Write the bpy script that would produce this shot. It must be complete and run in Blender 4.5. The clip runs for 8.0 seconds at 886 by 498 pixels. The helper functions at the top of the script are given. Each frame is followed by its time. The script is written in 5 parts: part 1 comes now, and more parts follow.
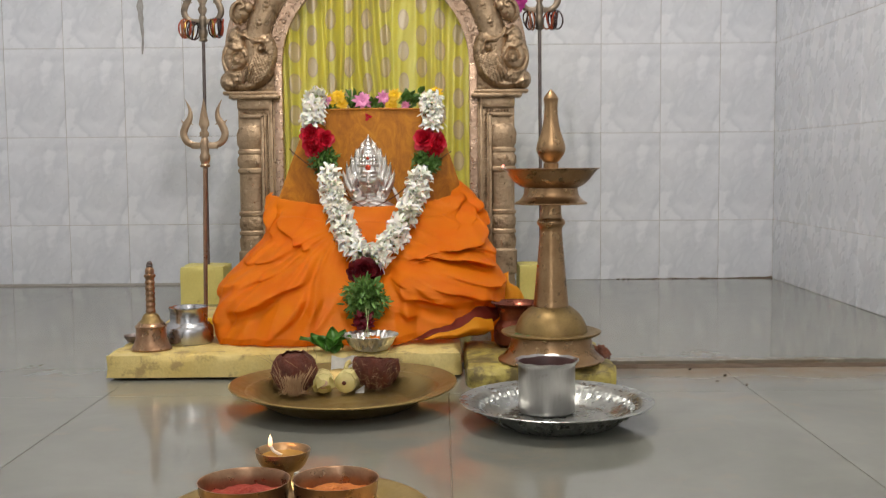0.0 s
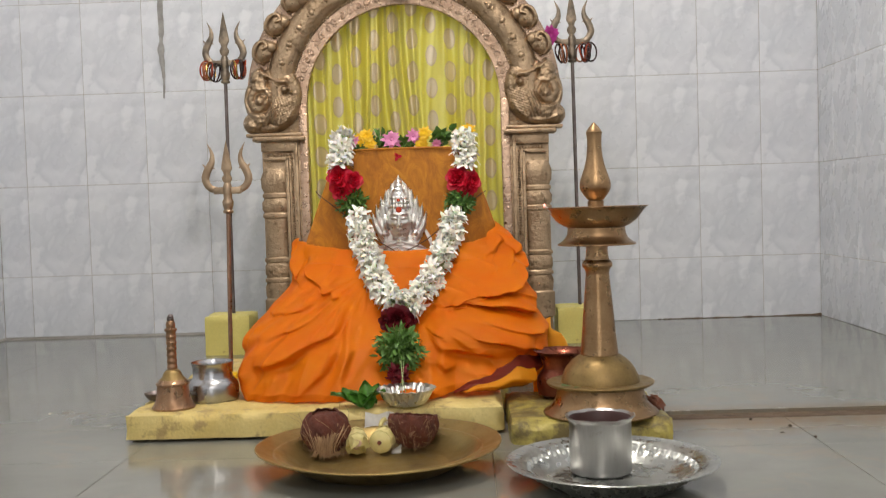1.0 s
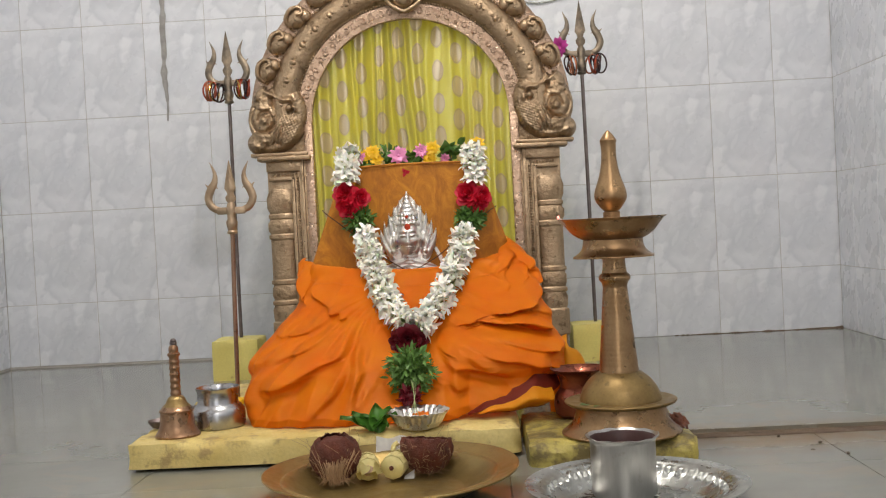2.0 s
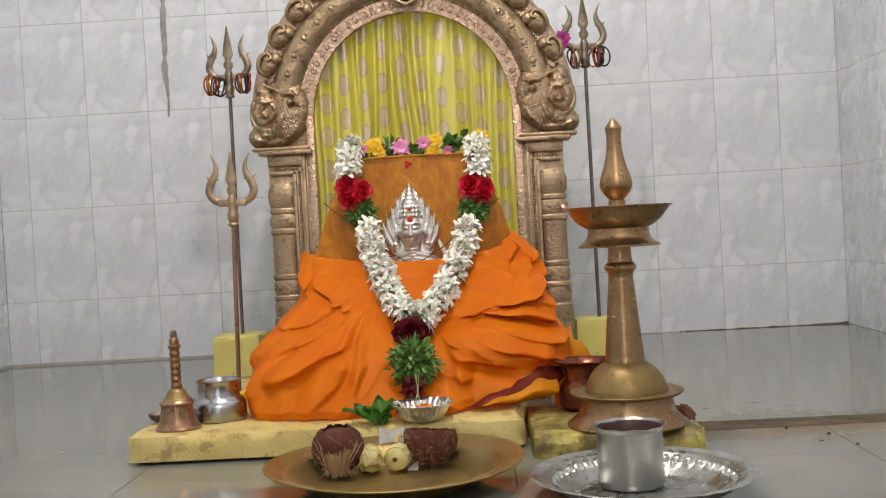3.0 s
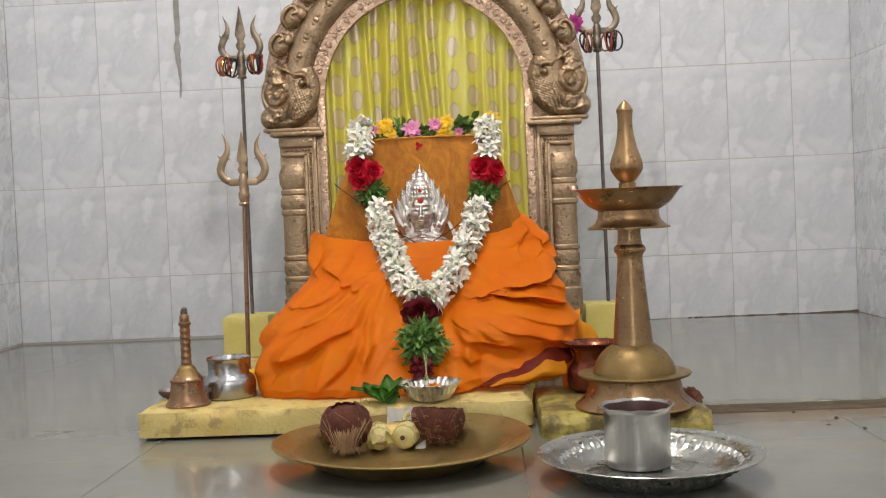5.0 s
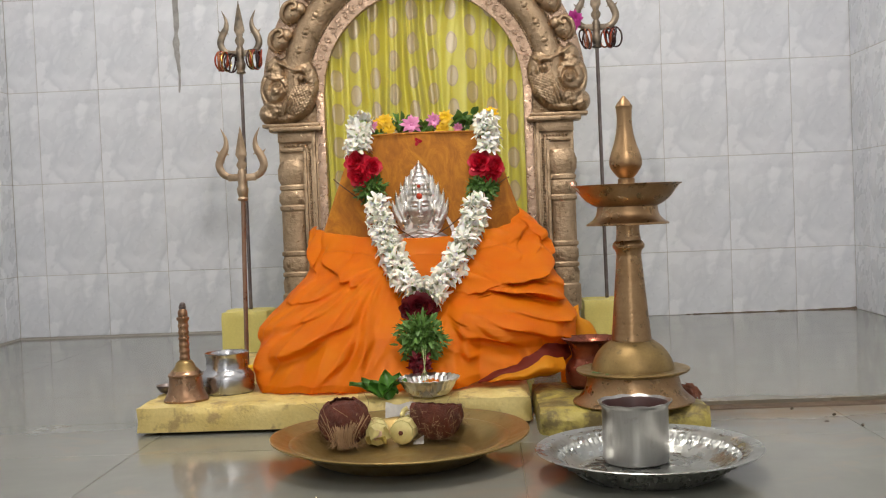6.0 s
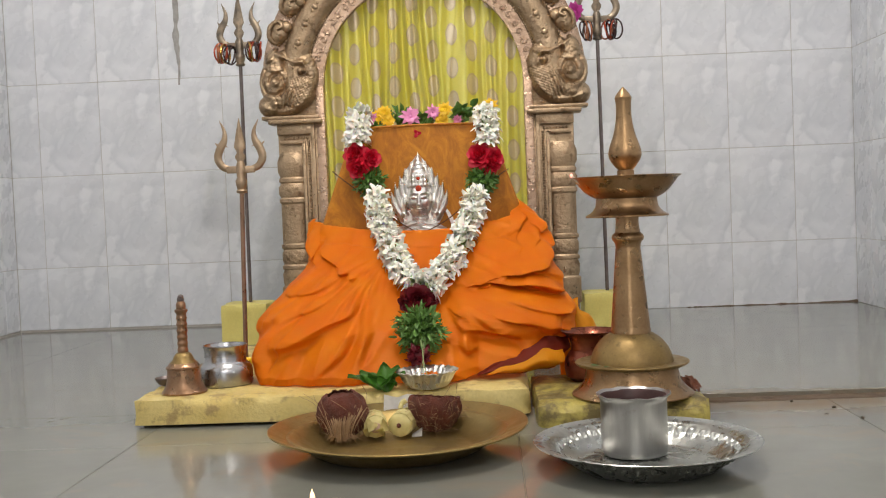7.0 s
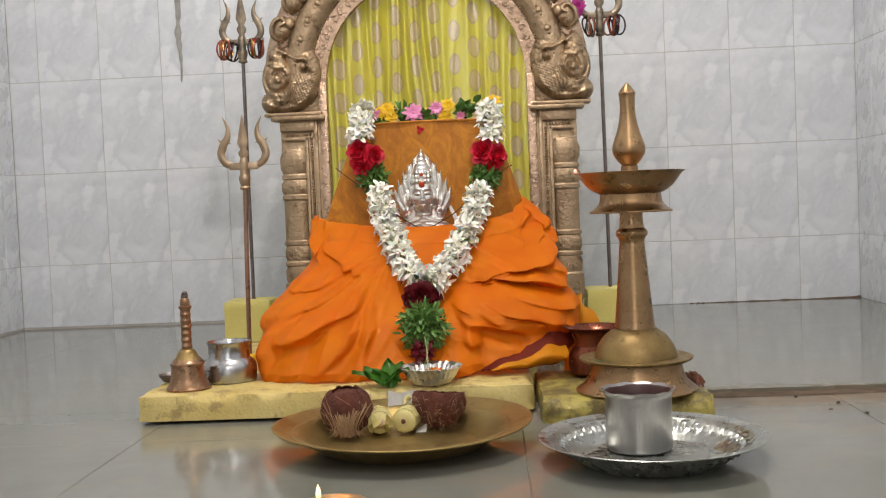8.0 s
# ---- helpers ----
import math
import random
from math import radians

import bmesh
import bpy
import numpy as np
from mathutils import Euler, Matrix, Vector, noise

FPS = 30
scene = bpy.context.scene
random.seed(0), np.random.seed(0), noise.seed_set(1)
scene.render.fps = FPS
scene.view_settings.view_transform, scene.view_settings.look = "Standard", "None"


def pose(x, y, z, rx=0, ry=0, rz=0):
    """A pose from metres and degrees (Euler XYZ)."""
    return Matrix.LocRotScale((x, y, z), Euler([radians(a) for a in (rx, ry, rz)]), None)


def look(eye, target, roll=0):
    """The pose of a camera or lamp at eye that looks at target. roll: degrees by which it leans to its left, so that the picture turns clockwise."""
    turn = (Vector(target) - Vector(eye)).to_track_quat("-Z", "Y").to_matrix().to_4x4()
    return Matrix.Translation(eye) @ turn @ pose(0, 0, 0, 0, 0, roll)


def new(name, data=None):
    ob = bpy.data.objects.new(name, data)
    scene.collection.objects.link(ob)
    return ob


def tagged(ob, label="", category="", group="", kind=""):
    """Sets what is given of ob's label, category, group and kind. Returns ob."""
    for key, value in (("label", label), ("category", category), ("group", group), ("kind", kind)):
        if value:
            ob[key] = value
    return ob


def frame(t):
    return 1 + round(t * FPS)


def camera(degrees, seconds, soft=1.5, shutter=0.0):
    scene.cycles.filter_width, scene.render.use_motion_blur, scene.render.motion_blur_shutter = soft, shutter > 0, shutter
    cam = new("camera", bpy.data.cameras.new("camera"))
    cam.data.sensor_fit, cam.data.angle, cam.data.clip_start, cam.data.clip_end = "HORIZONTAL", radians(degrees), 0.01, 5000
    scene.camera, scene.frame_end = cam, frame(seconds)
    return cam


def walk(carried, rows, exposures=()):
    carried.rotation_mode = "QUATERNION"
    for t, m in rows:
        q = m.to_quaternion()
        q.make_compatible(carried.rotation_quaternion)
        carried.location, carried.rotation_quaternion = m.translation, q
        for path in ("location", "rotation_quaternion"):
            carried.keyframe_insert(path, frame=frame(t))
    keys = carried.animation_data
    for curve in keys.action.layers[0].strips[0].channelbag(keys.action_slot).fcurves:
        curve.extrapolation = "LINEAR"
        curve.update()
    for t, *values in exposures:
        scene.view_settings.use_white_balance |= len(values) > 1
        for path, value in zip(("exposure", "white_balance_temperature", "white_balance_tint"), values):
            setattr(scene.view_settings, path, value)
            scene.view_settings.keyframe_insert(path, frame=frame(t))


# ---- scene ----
cam = camera(45.5, 8.0, soft=1.15, shutter=0.5)
PATH = [
    (0, (0.263, -3.58, 0.398), (0.264, -1.587, 0.237), -0.5),
    (0.2, (0.265, -3.549, 0.402), (0.252, -1.557, 0.221), -0.8),
    (0.5, (0.257, -3.521, 0.401), (0.23, -1.527, 0.25), -0.9),
    (1, (0.242, -3.453, 0.402), (0.195, -1.455, 0.315), -1.8),
    (1.5, (0.242, -3.41, 0.398), (0.182, -1.412, 0.342), -2.7),
    (3, (0.235, -3.366, 0.366), (0.167, -1.368, 0.328), -3.1),
    (3.5, (0.235, -3.364, 0.361), (0.164, -1.365, 0.314), -2.8),
    (4, (0.234, -3.368, 0.358), (0.155, -1.371, 0.303), -2.7),
    (4.5, (0.235, -3.371, 0.356), (0.149, -1.374, 0.297), -2.6),
    (6, (0.235, -3.37, 0.354), (0.149, -1.373, 0.285), -2.3),
    (6.5, (0.239, -3.366, 0.352), (0.152, -1.369, 0.278), -2.3),
    (7, (0.24, -3.364, 0.351), (0.15, -1.367, 0.27), -2.3),
    (7.5, (0.237, -3.364, 0.348), (0.144, -1.368, 0.264), -2.3),
    (8, (0.236, -3.364, 0.349), (0.143, -1.368, 0.263), -2.4),
]
walk(cam, [(t, look(eye, target, roll)) for t, eye, target, roll in PATH], [(0.0, 0.0, 6720, 14.0), (0.5, 0.10, 6720, 14.0), (1.5, 0.02, 6720, 14.0), (4.5, 0.06, 6720, 14.0), (8.0, 0.10, 6720, 14.0)])

# ---- light ----
world = bpy.data.worlds.new("world")
scene.world = world
world.use_nodes = True
sky = world.node_tree.nodes.new("ShaderNodeTexSky")
sky.sky_type, sky.sun_disc = "NISHITA", False
sky.sun_elevation, sky.sun_rotation = radians(40), radians(200)
world.node_tree.nodes["Background"].inputs[1].default_value = 0.08
world.node_tree.links.new(sky.outputs[0], world.node_tree.nodes["Background"].inputs[0])
scene.view_settings.exposure = 0.0


def area_lamp(name, eye, target, w, h, watts, colour):
    data = bpy.data.lights.new(name, "AREA")
    data.shape, data.size, data.size_y, data.energy, data.color = "RECTANGLE", w, h, watts, colour
    ob = new(name, data)
    ob.matrix_world = look(eye, target)
    return ob


# daylight through an assumed doorway behind the camera, a fill above it, and a bare bulb over the offerings
area_lamp("doorway_light", (0.15, -5.28, 1.05), (0.15, 0, 1.0), 0.8, 2.0, 8, (0.95, 0.98, 1.0))
# added fill with no known fixture, brightens the walls, arch and robe
area_lamp("front_fill_light", (0.40, -4.70, 2.30), (0.20, -0.8, 0.55), 1.2, 0.10, 21, (1.0, 0.975, 0.93))
bulb = bpy.data.lights.new("ceiling_bulb", "POINT")
bulb.energy, bulb.color, bulb.shadow_soft_size = 58, (1.0, 0.97, 0.92), 0.05
new("ceiling_bulb", bulb).location = (0.08, -1.90, 2.20)


# ---- helpers for building ----
def thing(name, loc, label, category, group="", kind=""):
    ob = new(name)
    ob.location = loc
    ob.empty_display_size = 0.05
    return tagged(ob, label, category, group, kind)


def put(name, bm, material, smooth=40):
    me = bpy.data.meshes.new(name)
    bmesh.ops.recalc_face_normals(bm, faces=bm.faces)
    bm.to_mesh(me)
    bm.free()
    for m in material if isinstance(material, (list, tuple)) else [material]:
        me.materials.append(m)
    if smooth:
        me.shade_smooth()
        me.set_sharp_from_angle(angle=radians(smooth))
    return me


def part(name, bm, material, parent, label="", smooth=40):
    ob = new(name, put(name, bm, material, smooth))
    ob.parent = parent
    return tagged(ob, label)


def shared(name, me, parent, m):
    ob = new(name, me)
    ob.parent = parent
    ob.matrix_basis = m
    return ob


def box(bm, x0, x1, y0, y1, z0, z1, bevel=0.0, seg=2):
    r = bmesh.ops.create_cube(bm, size=1, matrix=Matrix.Translation(((x0 + x1) / 2, (y0 + y1) / 2, (z0 + z1) / 2)) @ Matrix.Diagonal((x1 - x0, y1 - y0, z1 - z0, 1)))
    if bevel:
        edges = list({e for v in r["verts"] for e in v.link_edges})
        bmesh.ops.bevel(bm, geom=edges, offset=bevel, segments=seg, affect="EDGES", profile=0.5)
    return bm


def lathe(profile, seg=48, bm=None, at=(0, 0, 0), close=True, wobble=None):
    """Turns a profile of (radius, height) round z."""
    bm = bm or bmesh.new()
    rings = []
    for r, z in profile:
        ring = []
        for i in range(seg):
            a = 2 * math.pi * i / seg
            dr, dz = wobble(a, r, z) if wobble else (0, 0)
            ring.append(bm.verts.new((at[0] + (r + dr) * math.cos(a), at[1] + (r + dr) * math.sin(a), at[2] + z + dz)))
        rings.append(ring)
    for a, b in zip(rings, rings[1:]):
        for i in range(seg):
            bm.faces.new((a[i], a[(i + 1) % seg], b[(i + 1) % seg], b[i]))
    if close:
        for ring in (rings[0], rings[-1]):
            bm.faces.new(ring)
    return bm


def smooth_profile(points, n=5):
    """A rounded profile through the points."""
    out = []
    pts = [points[0]] + list(points) + [points[-1]]
    for i in range(1, len(pts) - 2):
        p0, p1, p2, p3 = (Vector(p) for p in pts[i - 1:i + 3])
        for k in range(n):
            t = k / n
            out.append(tuple(0.5 * ((2 * p1) + (p2 - p0) * t + (2 * p0 - 5 * p1 + 4 * p2 - p3) * t * t + (3 * p1 - p0 - 3 * p2 + p3) * t ** 3)))
    out.append(tuple(points[-1]))
    return out


def tube(points, radii, seg=10, bm=None, flat=1.0, side=(0, 1, 0)):
    """A round or flattened rod along the points; flat squeezes it along side."""
    bm = bm or bmesh.new()
    pts = [Vector(p) for p in points]
    if not isinstance(radii, (list, tuple)):
        radii = [radii] * len(pts)
    rings = []
    for i, p in enumerate(pts):
        d = (pts[min(i + 1, len(pts) - 1)] - pts[max(i - 1, 0)]).normalized()
        s = Vector(side)
        s = (s - d * s.dot(d))
        s = s.normalized() if s.length > 1e-4 else d.orthogonal().normalized()
        q = d.cross(s)
        rings.append([bm.verts.new(p + radii[i] * (flat * s * math.cos(a) + q * math.sin(a))) for a in (2 * math.pi * k / seg for k in range(seg))])
    for a, b in zip(rings, rings[1:]):
        for i in range(seg):
            bm.faces.new((a[i], a[(i + 1) % seg], b[(i + 1) % seg], b[i]))
    bm.faces.new(rings[0]), bm.faces.new(rings[-1])
    return bm


def spline(points, n=6):
    pts = [Vector(p) for p in points]
    pts = [2 * pts[0] - pts[1]] + pts + [2 * pts[-1] - pts[-2]]
    out = []
    for i in range(1, len(pts) - 2):
        p0, p1, p2, p3 = pts[i - 1:i + 3]
        for k in range(n):
            t = k / n
            out.append(0.5 * ((2 * p1) + (p2 - p0) * t + (2 * p0 - 5 * p1 + 4 * p2 - p3) * t * t + (3 * p1 - p0 - 3 * p2 + p3) * t ** 3))
    out.append(pts[-2])
    return out


def ball(bm, loc, size, rot=(0, 0, 0), u=16, v=10):
    bmesh.ops.create_uvsphere(bm, u_segments=u, v_segments=v, radius=1, matrix=pose(*loc, *rot) @ Matrix.Diagonal((*size, 1)))
    return bm


def ring(bm, loc, big, small, rot=(0, 0, 0), seg=24, sides=8):
    m = pose(*loc, *rot)
    vs = [[bm.verts.new(m @ Vector(((big + small * math.cos(b)) * math.cos(a), (big + small * math.cos(b)) * math.sin(a), small * math.sin(b))))
           for b in (2 * math.pi * j / sides for j in range(sides))] for a in (2 * math.pi * i / seg for i in range(seg))]
    for i in range(seg):
        for j in range(sides):
            bm.faces.new((vs[i][j], vs[(i + 1) % seg][j], vs[(i + 1) % seg][(j + 1) % sides], vs[i][(j + 1) % sides]))
    return bm


def grid(fn, nu, nv, bm=None):
    """A sheet from fn(u, v), u and v from 0 to 1."""
    bm = bm or bmesh.new()
    vs = [[bm.verts.new(fn(i / nu, j / nv)) for i in range(nu + 1)] for j in range(nv + 1)]
    for j in range(nv):
        for i in range(nu):
            bm.faces.new((vs[j][i], vs[j][i + 1], vs[j + 1][i + 1], vs[j + 1][i]))
    return bm


def thicken(bm, d):
    bmesh.ops.solidify(bm, geom=list(bm.faces), thickness=d)
    return bm


# ---- materials ----
class Nodes:
    def __init__(self, name):
        self.material = bpy.data.materials.new(name)
        self.material.use_nodes = True
        self.tree = self.material.node_tree
        self.bsdf = self.tree.nodes["Principled BSDF"]
        self.coord = self.tree.nodes.new("ShaderNodeTexCoord").outputs["Object"]

    def node(self, kind, **inputs):
        n = self.tree.nodes.new(kind)
        for k, v in inputs.items():
            self.set(n, k.replace("_", " "), v)
        return n

    def set(self, n, k, v):
        if isinstance(v, bpy.types.NodeSocket):
            self.tree.links.new(v, n.inputs[k])
        else:
            n.inputs[k].default_value = v

    def noise(self, scale, detail=4, rough=0.55, distort=0.0, coord=None, stretch=None):
        c = coord or self.coord
        if stretch:
            c = self.node("ShaderNodeMapping", Vector=c, Scale=stretch).outputs[0]
        return self.node("ShaderNodeTexNoise", Vector=c, Scale=scale, Detail=detail, Roughness=rough, Distortion=distort).outputs["Fac"]

    def ramp(self, fac, *stops):
        n = self.node("ShaderNodeValToRGB", Fac=fac)
        e = n.color_ramp.elements
        while len(e) < len(stops):
            e.new(0.5)
        for k, (p, c) in zip(e, stops):
            k.position, k.color = p, (*c, 1) if len(c) == 3 else c
        return n.outputs[0]

    def step(self, fac, a, b, lo=0.0, hi=1.0):
        n = self.node("ShaderNodeMapRange", Value=fac)
        n.inputs[1].default_value, n.inputs[2].default_value, n.inputs[3].default_value, n.inputs[4].default_value = a, b, lo, hi
        return n.outputs[0]

    def mix(self, fac, a, b, blend="MIX"):
        n = self.tree.nodes.new("ShaderNodeMix")
        n.data_type, n.blend_type = "RGBA", blend
        for k, v in ((0, fac), (6, a), (7, b)):
            if isinstance(v, bpy.types.NodeSocket):
                self.tree.links.new(v, n.inputs[k])
            else:
                n.inputs[k].default_value = (*v, 1) if isinstance(v, tuple) and len(v) == 3 else v
        return n.outputs[2]

    def math(self, op, a, b=0.0):
        n = self.tree.nodes.new("ShaderNodeMath")
        n.operation = op
        for k, v in ((0, a), (1, b)):
            if isinstance(v, bpy.types.NodeSocket):
                self.tree.links.new(v, n.inputs[k])
            else:
                n.inputs[k].default_value = v
        return n.outputs[0]

    def bump(self, height, strength=0.3, distance=0.002):
        n = self.node("ShaderNodeBump", Height=height, Strength=strength, Distance=distance)
        self.tree.links.new(n.outputs[0], self.bsdf.inputs["Normal"])

    def out(self, **kw):
        for k, v in kw.items():
            if isinstance(v, tuple) and len(v) == 3 and k.endswith("Color"):
                v = (*v, 1)
            self.set(self.bsdf, k.replace("_", " "), v)
        return self.material


def surface(name, c1, c2, rough=0.5, metal=0.0, big=8, fine=150, bump=0.2, depth=0.001, stretch=None, spread=0.12, dirt=None, dirt_scale=20, dirt_at=0.62, **more):
    """Two tones in large patches, fine grain, uneven gloss, and spots of dirt."""
    n = Nodes(name)
    a, b = n.noise(big, 5, stretch=stretch), n.noise(fine, 3, stretch=stretch)
    col = n.mix(n.step(a, 0.32, 0.68), c1, c2)
    col = n.mix(n.step(b, 0.3, 0.7, 0.0, 0.22), col, tuple(0.55 * x for x in c2))
    if dirt:
        col = n.mix(n.step(n.noise(dirt_scale, 6, 0.65), dirt_at, dirt_at + 0.1, 0, 0.8), col, dirt)
    n.bump(n.math("ADD", n.math("MULTIPLY", a, 0.6), b), bump, depth)
    return n.out(Base_Color=col, Metallic=metal, Roughness=n.step(n.noise(big * 3, 5), 0.3, 0.7, max(rough - spread, 0.02), rough + spread), **more)


def wall_tile_material():
    """Each tile carries the same grey cloud, drawn upward to the right."""
    n = Nodes("glazed_wall_tile")
    rnd = n.node("ShaderNodeObjectInfo").outputs["Random"]
    sep = n.node("ShaderNodeSeparateXYZ", Vector=n.coord)
    x, z = sep.outputs[0], sep.outputs[2]
    across = n.math("SUBTRACT", n.math("MULTIPLY", x, 0.80), n.math("MULTIPLY", z, 0.60))
    along = n.math("ADD", n.math("MULTIPLY", x, 0.60), n.math("MULTIPLY", z, 0.80))
    flow = n.node("ShaderNodeCombineXYZ", X=across, Y=n.math("MULTIPLY", along, 0.60), Z=0.37).outputs[0]

    def feathers(scale, lo, hi, shift):
        """Grey that deepens slowly and ends at a crisp edge."""
        f = n.noise(scale, 3, 0.5, 0.5, coord=n.node("ShaderNodeMapping", Vector=flow, Location=shift).outputs[0])
        return n.math("MULTIPLY", n.step(f, lo, hi), n.step(f, hi + 0.045, hi + 0.01))
    c = n.math("ADD", n.math("MULTIPLY", feathers(7.5, 0.36, 0.56, (0.3, 0.1, 0)), 0.9), n.math("MULTIPLY", feathers(17, 0.40, 0.60, (2.1, 0.7, 1)), 0.4))
    c = n.math("MULTIPLY", c, n.step(n.noise(9, 2), 0.3, 0.6, 0.55, 1.0))
    col = n.mix(n.math("MULTIPLY", c, 0.50), (0.775, 0.80, 0.835), (0.48, 0.515, 0.56))
    col = n.mix(n.math("MULTIPLY", rnd, 0.10), col, (0.68, 0.69, 0.71))
    n.bump(n.noise(60, 2), 0.05, 0.001)
    return n.out(Base_Color=col, Roughness=n.step(n.noise(14), 0.3, 0.7, 0.22, 0.34))


def floor_tile_material():
    n = Nodes("polished_floor_tile")
    rnd = n.node("ShaderNodeObjectInfo").outputs["Random"]
    geo = n.node("ShaderNodeNewGeometry").outputs["Position"]
    a, b, c = n.noise(3.0, 5, 0.6, 0.4, coord=geo), n.noise(45, 5, 0.6, coord=geo), n.noise(6, 6, 0.65, 0.5, coord=geo)
    col = n.mix(n.step(a, 0.3, 0.7), (0.172, 0.176, 0.146), (0.240, 0.240, 0.204))
    col = n.mix(n.step(b, 0.35, 0.75, 0, 0.25), col, (0.20, 0.195, 0.175))
    col = n.mix(n.step(c, 0.54, 0.70, 0, 0.6), col, (0.27, 0.22, 0.16))
    col = n.mix(n.math("MULTIPLY", rnd, 0.18), col, (0.25, 0.25, 0.225))
    # brown seepage along the channel beside the plinth
    place = n.node("ShaderNodeSeparateXYZ", Vector=geo)
    seep = n.math("MULTIPLY", n.step(n.math("ABSOLUTE", n.math("ADD", place.outputs[1], n.math("ADD", 1.60, n.math("MULTIPLY", n.noise(7, 4, coord=geo), -0.08)))), 0.13, 0.02), n.step(place.outputs[0], 0.45, 0.62))
    col = n.mix(n.math("MULTIPLY", seep, n.step(n.noise(16, 6, 0.65, coord=geo), 0.32, 0.58, 0.25, 0.9)), col, (0.21, 0.135, 0.065))
    n.bump(n.noise(7, 3, coord=geo), 0.10, 0.003)
    return n.out(Base_Color=col, Roughness=n.math("ADD", n.step(n.noise(10, 5, coord=geo), 0.3, 0.7, 0.06, 0.14), n.math("MULTIPLY", seep, 0.30)))


M_WALL_TILE = wall_tile_material()
M_FLOOR_TILE = floor_tile_material()
M_GROUT = surface("wall_grout", (0.52, 0.50, 0.47), (0.38, 0.355, 0.32), 0.9, big=4)
M_FLOOR_JOINT = surface("floor_joint_dirt", (0.30, 0.25, 0.18), (0.20, 0.16, 0.11), 0.8, big=9)
M_PLASTER = surface("white_plaster", (0.74, 0.74, 0.72), (0.66, 0.66, 0.64), 0.8, big=2, bump=0.1)
M_YELLOW = surface("yellow_painted_cement", (0.74, 0.60, 0.24), (0.62, 0.46, 0.14), 0.55, big=11, fine=190, bump=0.5, depth=0.002, dirt=(0.34, 0.23, 0.09), dirt_scale=24, dirt_at=0.53)
M_YELLOW_OLD = surface("worn_yellow_painted_cement", (0.52, 0.43, 0.10), (0.36, 0.28, 0.07), 0.5, big=18, fine=220, bump=0.5, depth=0.003, dirt=(0.12, 0.085, 0.035), dirt_scale=20, dirt_at=0.45)
M_LEMON = surface("pale_yellow_paint", (0.74, 0.65, 0.20), (0.66, 0.56, 0.15), 0.5, big=14, fine=200, bump=0.3, dirt=(0.38, 0.26, 0.07), dirt_scale=30, dirt_at=0.64)
M_BRASS = surface("aged_brass", (0.42, 0.27, 0.14), (0.30, 0.18, 0.088), 0.33, 0.9, big=16, fine=260, bump=0.15, depth=0.0006, dirt=(0.13, 0.085, 0.04), dirt_scale=40, dirt_at=0.60)
M_BRASS_PALE = surface("brass_with_turmeric", (0.34, 0.23, 0.085), (0.24, 0.155, 0.06), 0.46, 0.70, big=20, fine=260, bump=0.3, depth=0.0008, dirt=(0.12, 0.085, 0.03), dirt_scale=85, dirt_at=0.58)
M_BRASS_PLATE = surface("tarnished_brass_plate", (0.40, 0.285, 0.105), (0.30, 0.205, 0.07), 0.40, 0.80, big=12, fine=200, bump=0.15, depth=0.0006, dirt=(0.20, 0.12, 0.04), dirt_scale=25, dirt_at=0.60)
M_REPOUSSE = surface("hammered_brass_sheet", (0.50, 0.365, 0.235), (0.36, 0.255, 0.155), 0.41, 0.86, big=26, fine=110, bump=0.85, depth=0.0028, spread=0.16, dirt=(0.17, 0.11, 0.06), dirt_scale=30, dirt_at=0.55)
M_REPOUSSE_BRIGHT = surface("bright_hammered_copper_sheet", (0.60, 0.43, 0.31), (0.43, 0.29, 0.20), 0.32, 0.88, big=30, fine=130, bump=0.9, depth=0.0026)
M_COPPER = surface("copper", (0.42, 0.255, 0.15), (0.28, 0.16, 0.09), 0.33, 0.9, big=22, fine=260, bump=0.15, depth=0.0005, dirt=(0.12, 0.07, 0.05), dirt_scale=50, dirt_at=0.62)
M_COPPER_RED = surface("reddened_copper", (0.30, 0.095, 0.055), (0.15, 0.04, 0.025), 0.34, 0.85, big=20, fine=200, bump=0.15)
M_STEEL = surface("stainless_steel", (0.50, 0.50, 0.51), (0.42, 0.42, 0.43), 0.27, 1.0, big=5, fine=300, bump=0.01, depth=0.0001, spread=0.03)
M_STEEL_DULL = surface("dull_steel_plate", (0.52, 0.53, 0.50), (0.38, 0.39, 0.365), 0.30, 0.92, big=16, fine=180, bump=0.15, dirt=(0.22, 0.21, 0.18), dirt_scale=20, dirt_at=0.60)
M_BRUSHED = surface("brushed_steel", (0.42, 0.41, 0.40), (0.33, 0.325, 0.315), 0.36, 1.0, big=9, fine=240, bump=0.04, depth=0.0002, spread=0.06, stretch=(1, 1, 0.15), dirt=(0.24, 0.22, 0.20), dirt_scale=30, dirt_at=0.63)
M_IRON = surface("dark_steel_rod", (0.24, 0.20, 0.19), (0.13, 0.105, 0.10), 0.42, 0.7, big=30, fine=200)
M_BLADE = surface("tarnished_trident_metal", (0.42, 0.33, 0.23), (0.10, 0.088, 0.075), 0.45, 0.8, big=26, fine=160, bump=0.25)
M_BLADE_BRASS = surface("brass_trident_metal", (0.48, 0.36, 0.24), (0.34, 0.235, 0.15), 0.42, 0.85, big=26, fine=160, bump=0.25)
M_SILVER = surface("silver_sheet", (0.90, 0.88, 0.84), (0.80, 0.78, 0.74), 0.34, 1.0, big=30, fine=160, bump=0.15, depth=0.0006)
M_RED_DOT = surface("vermilion_paste", (0.62, 0.07, 0.02), (0.45, 0.04, 0.01), 0.8, big=60)

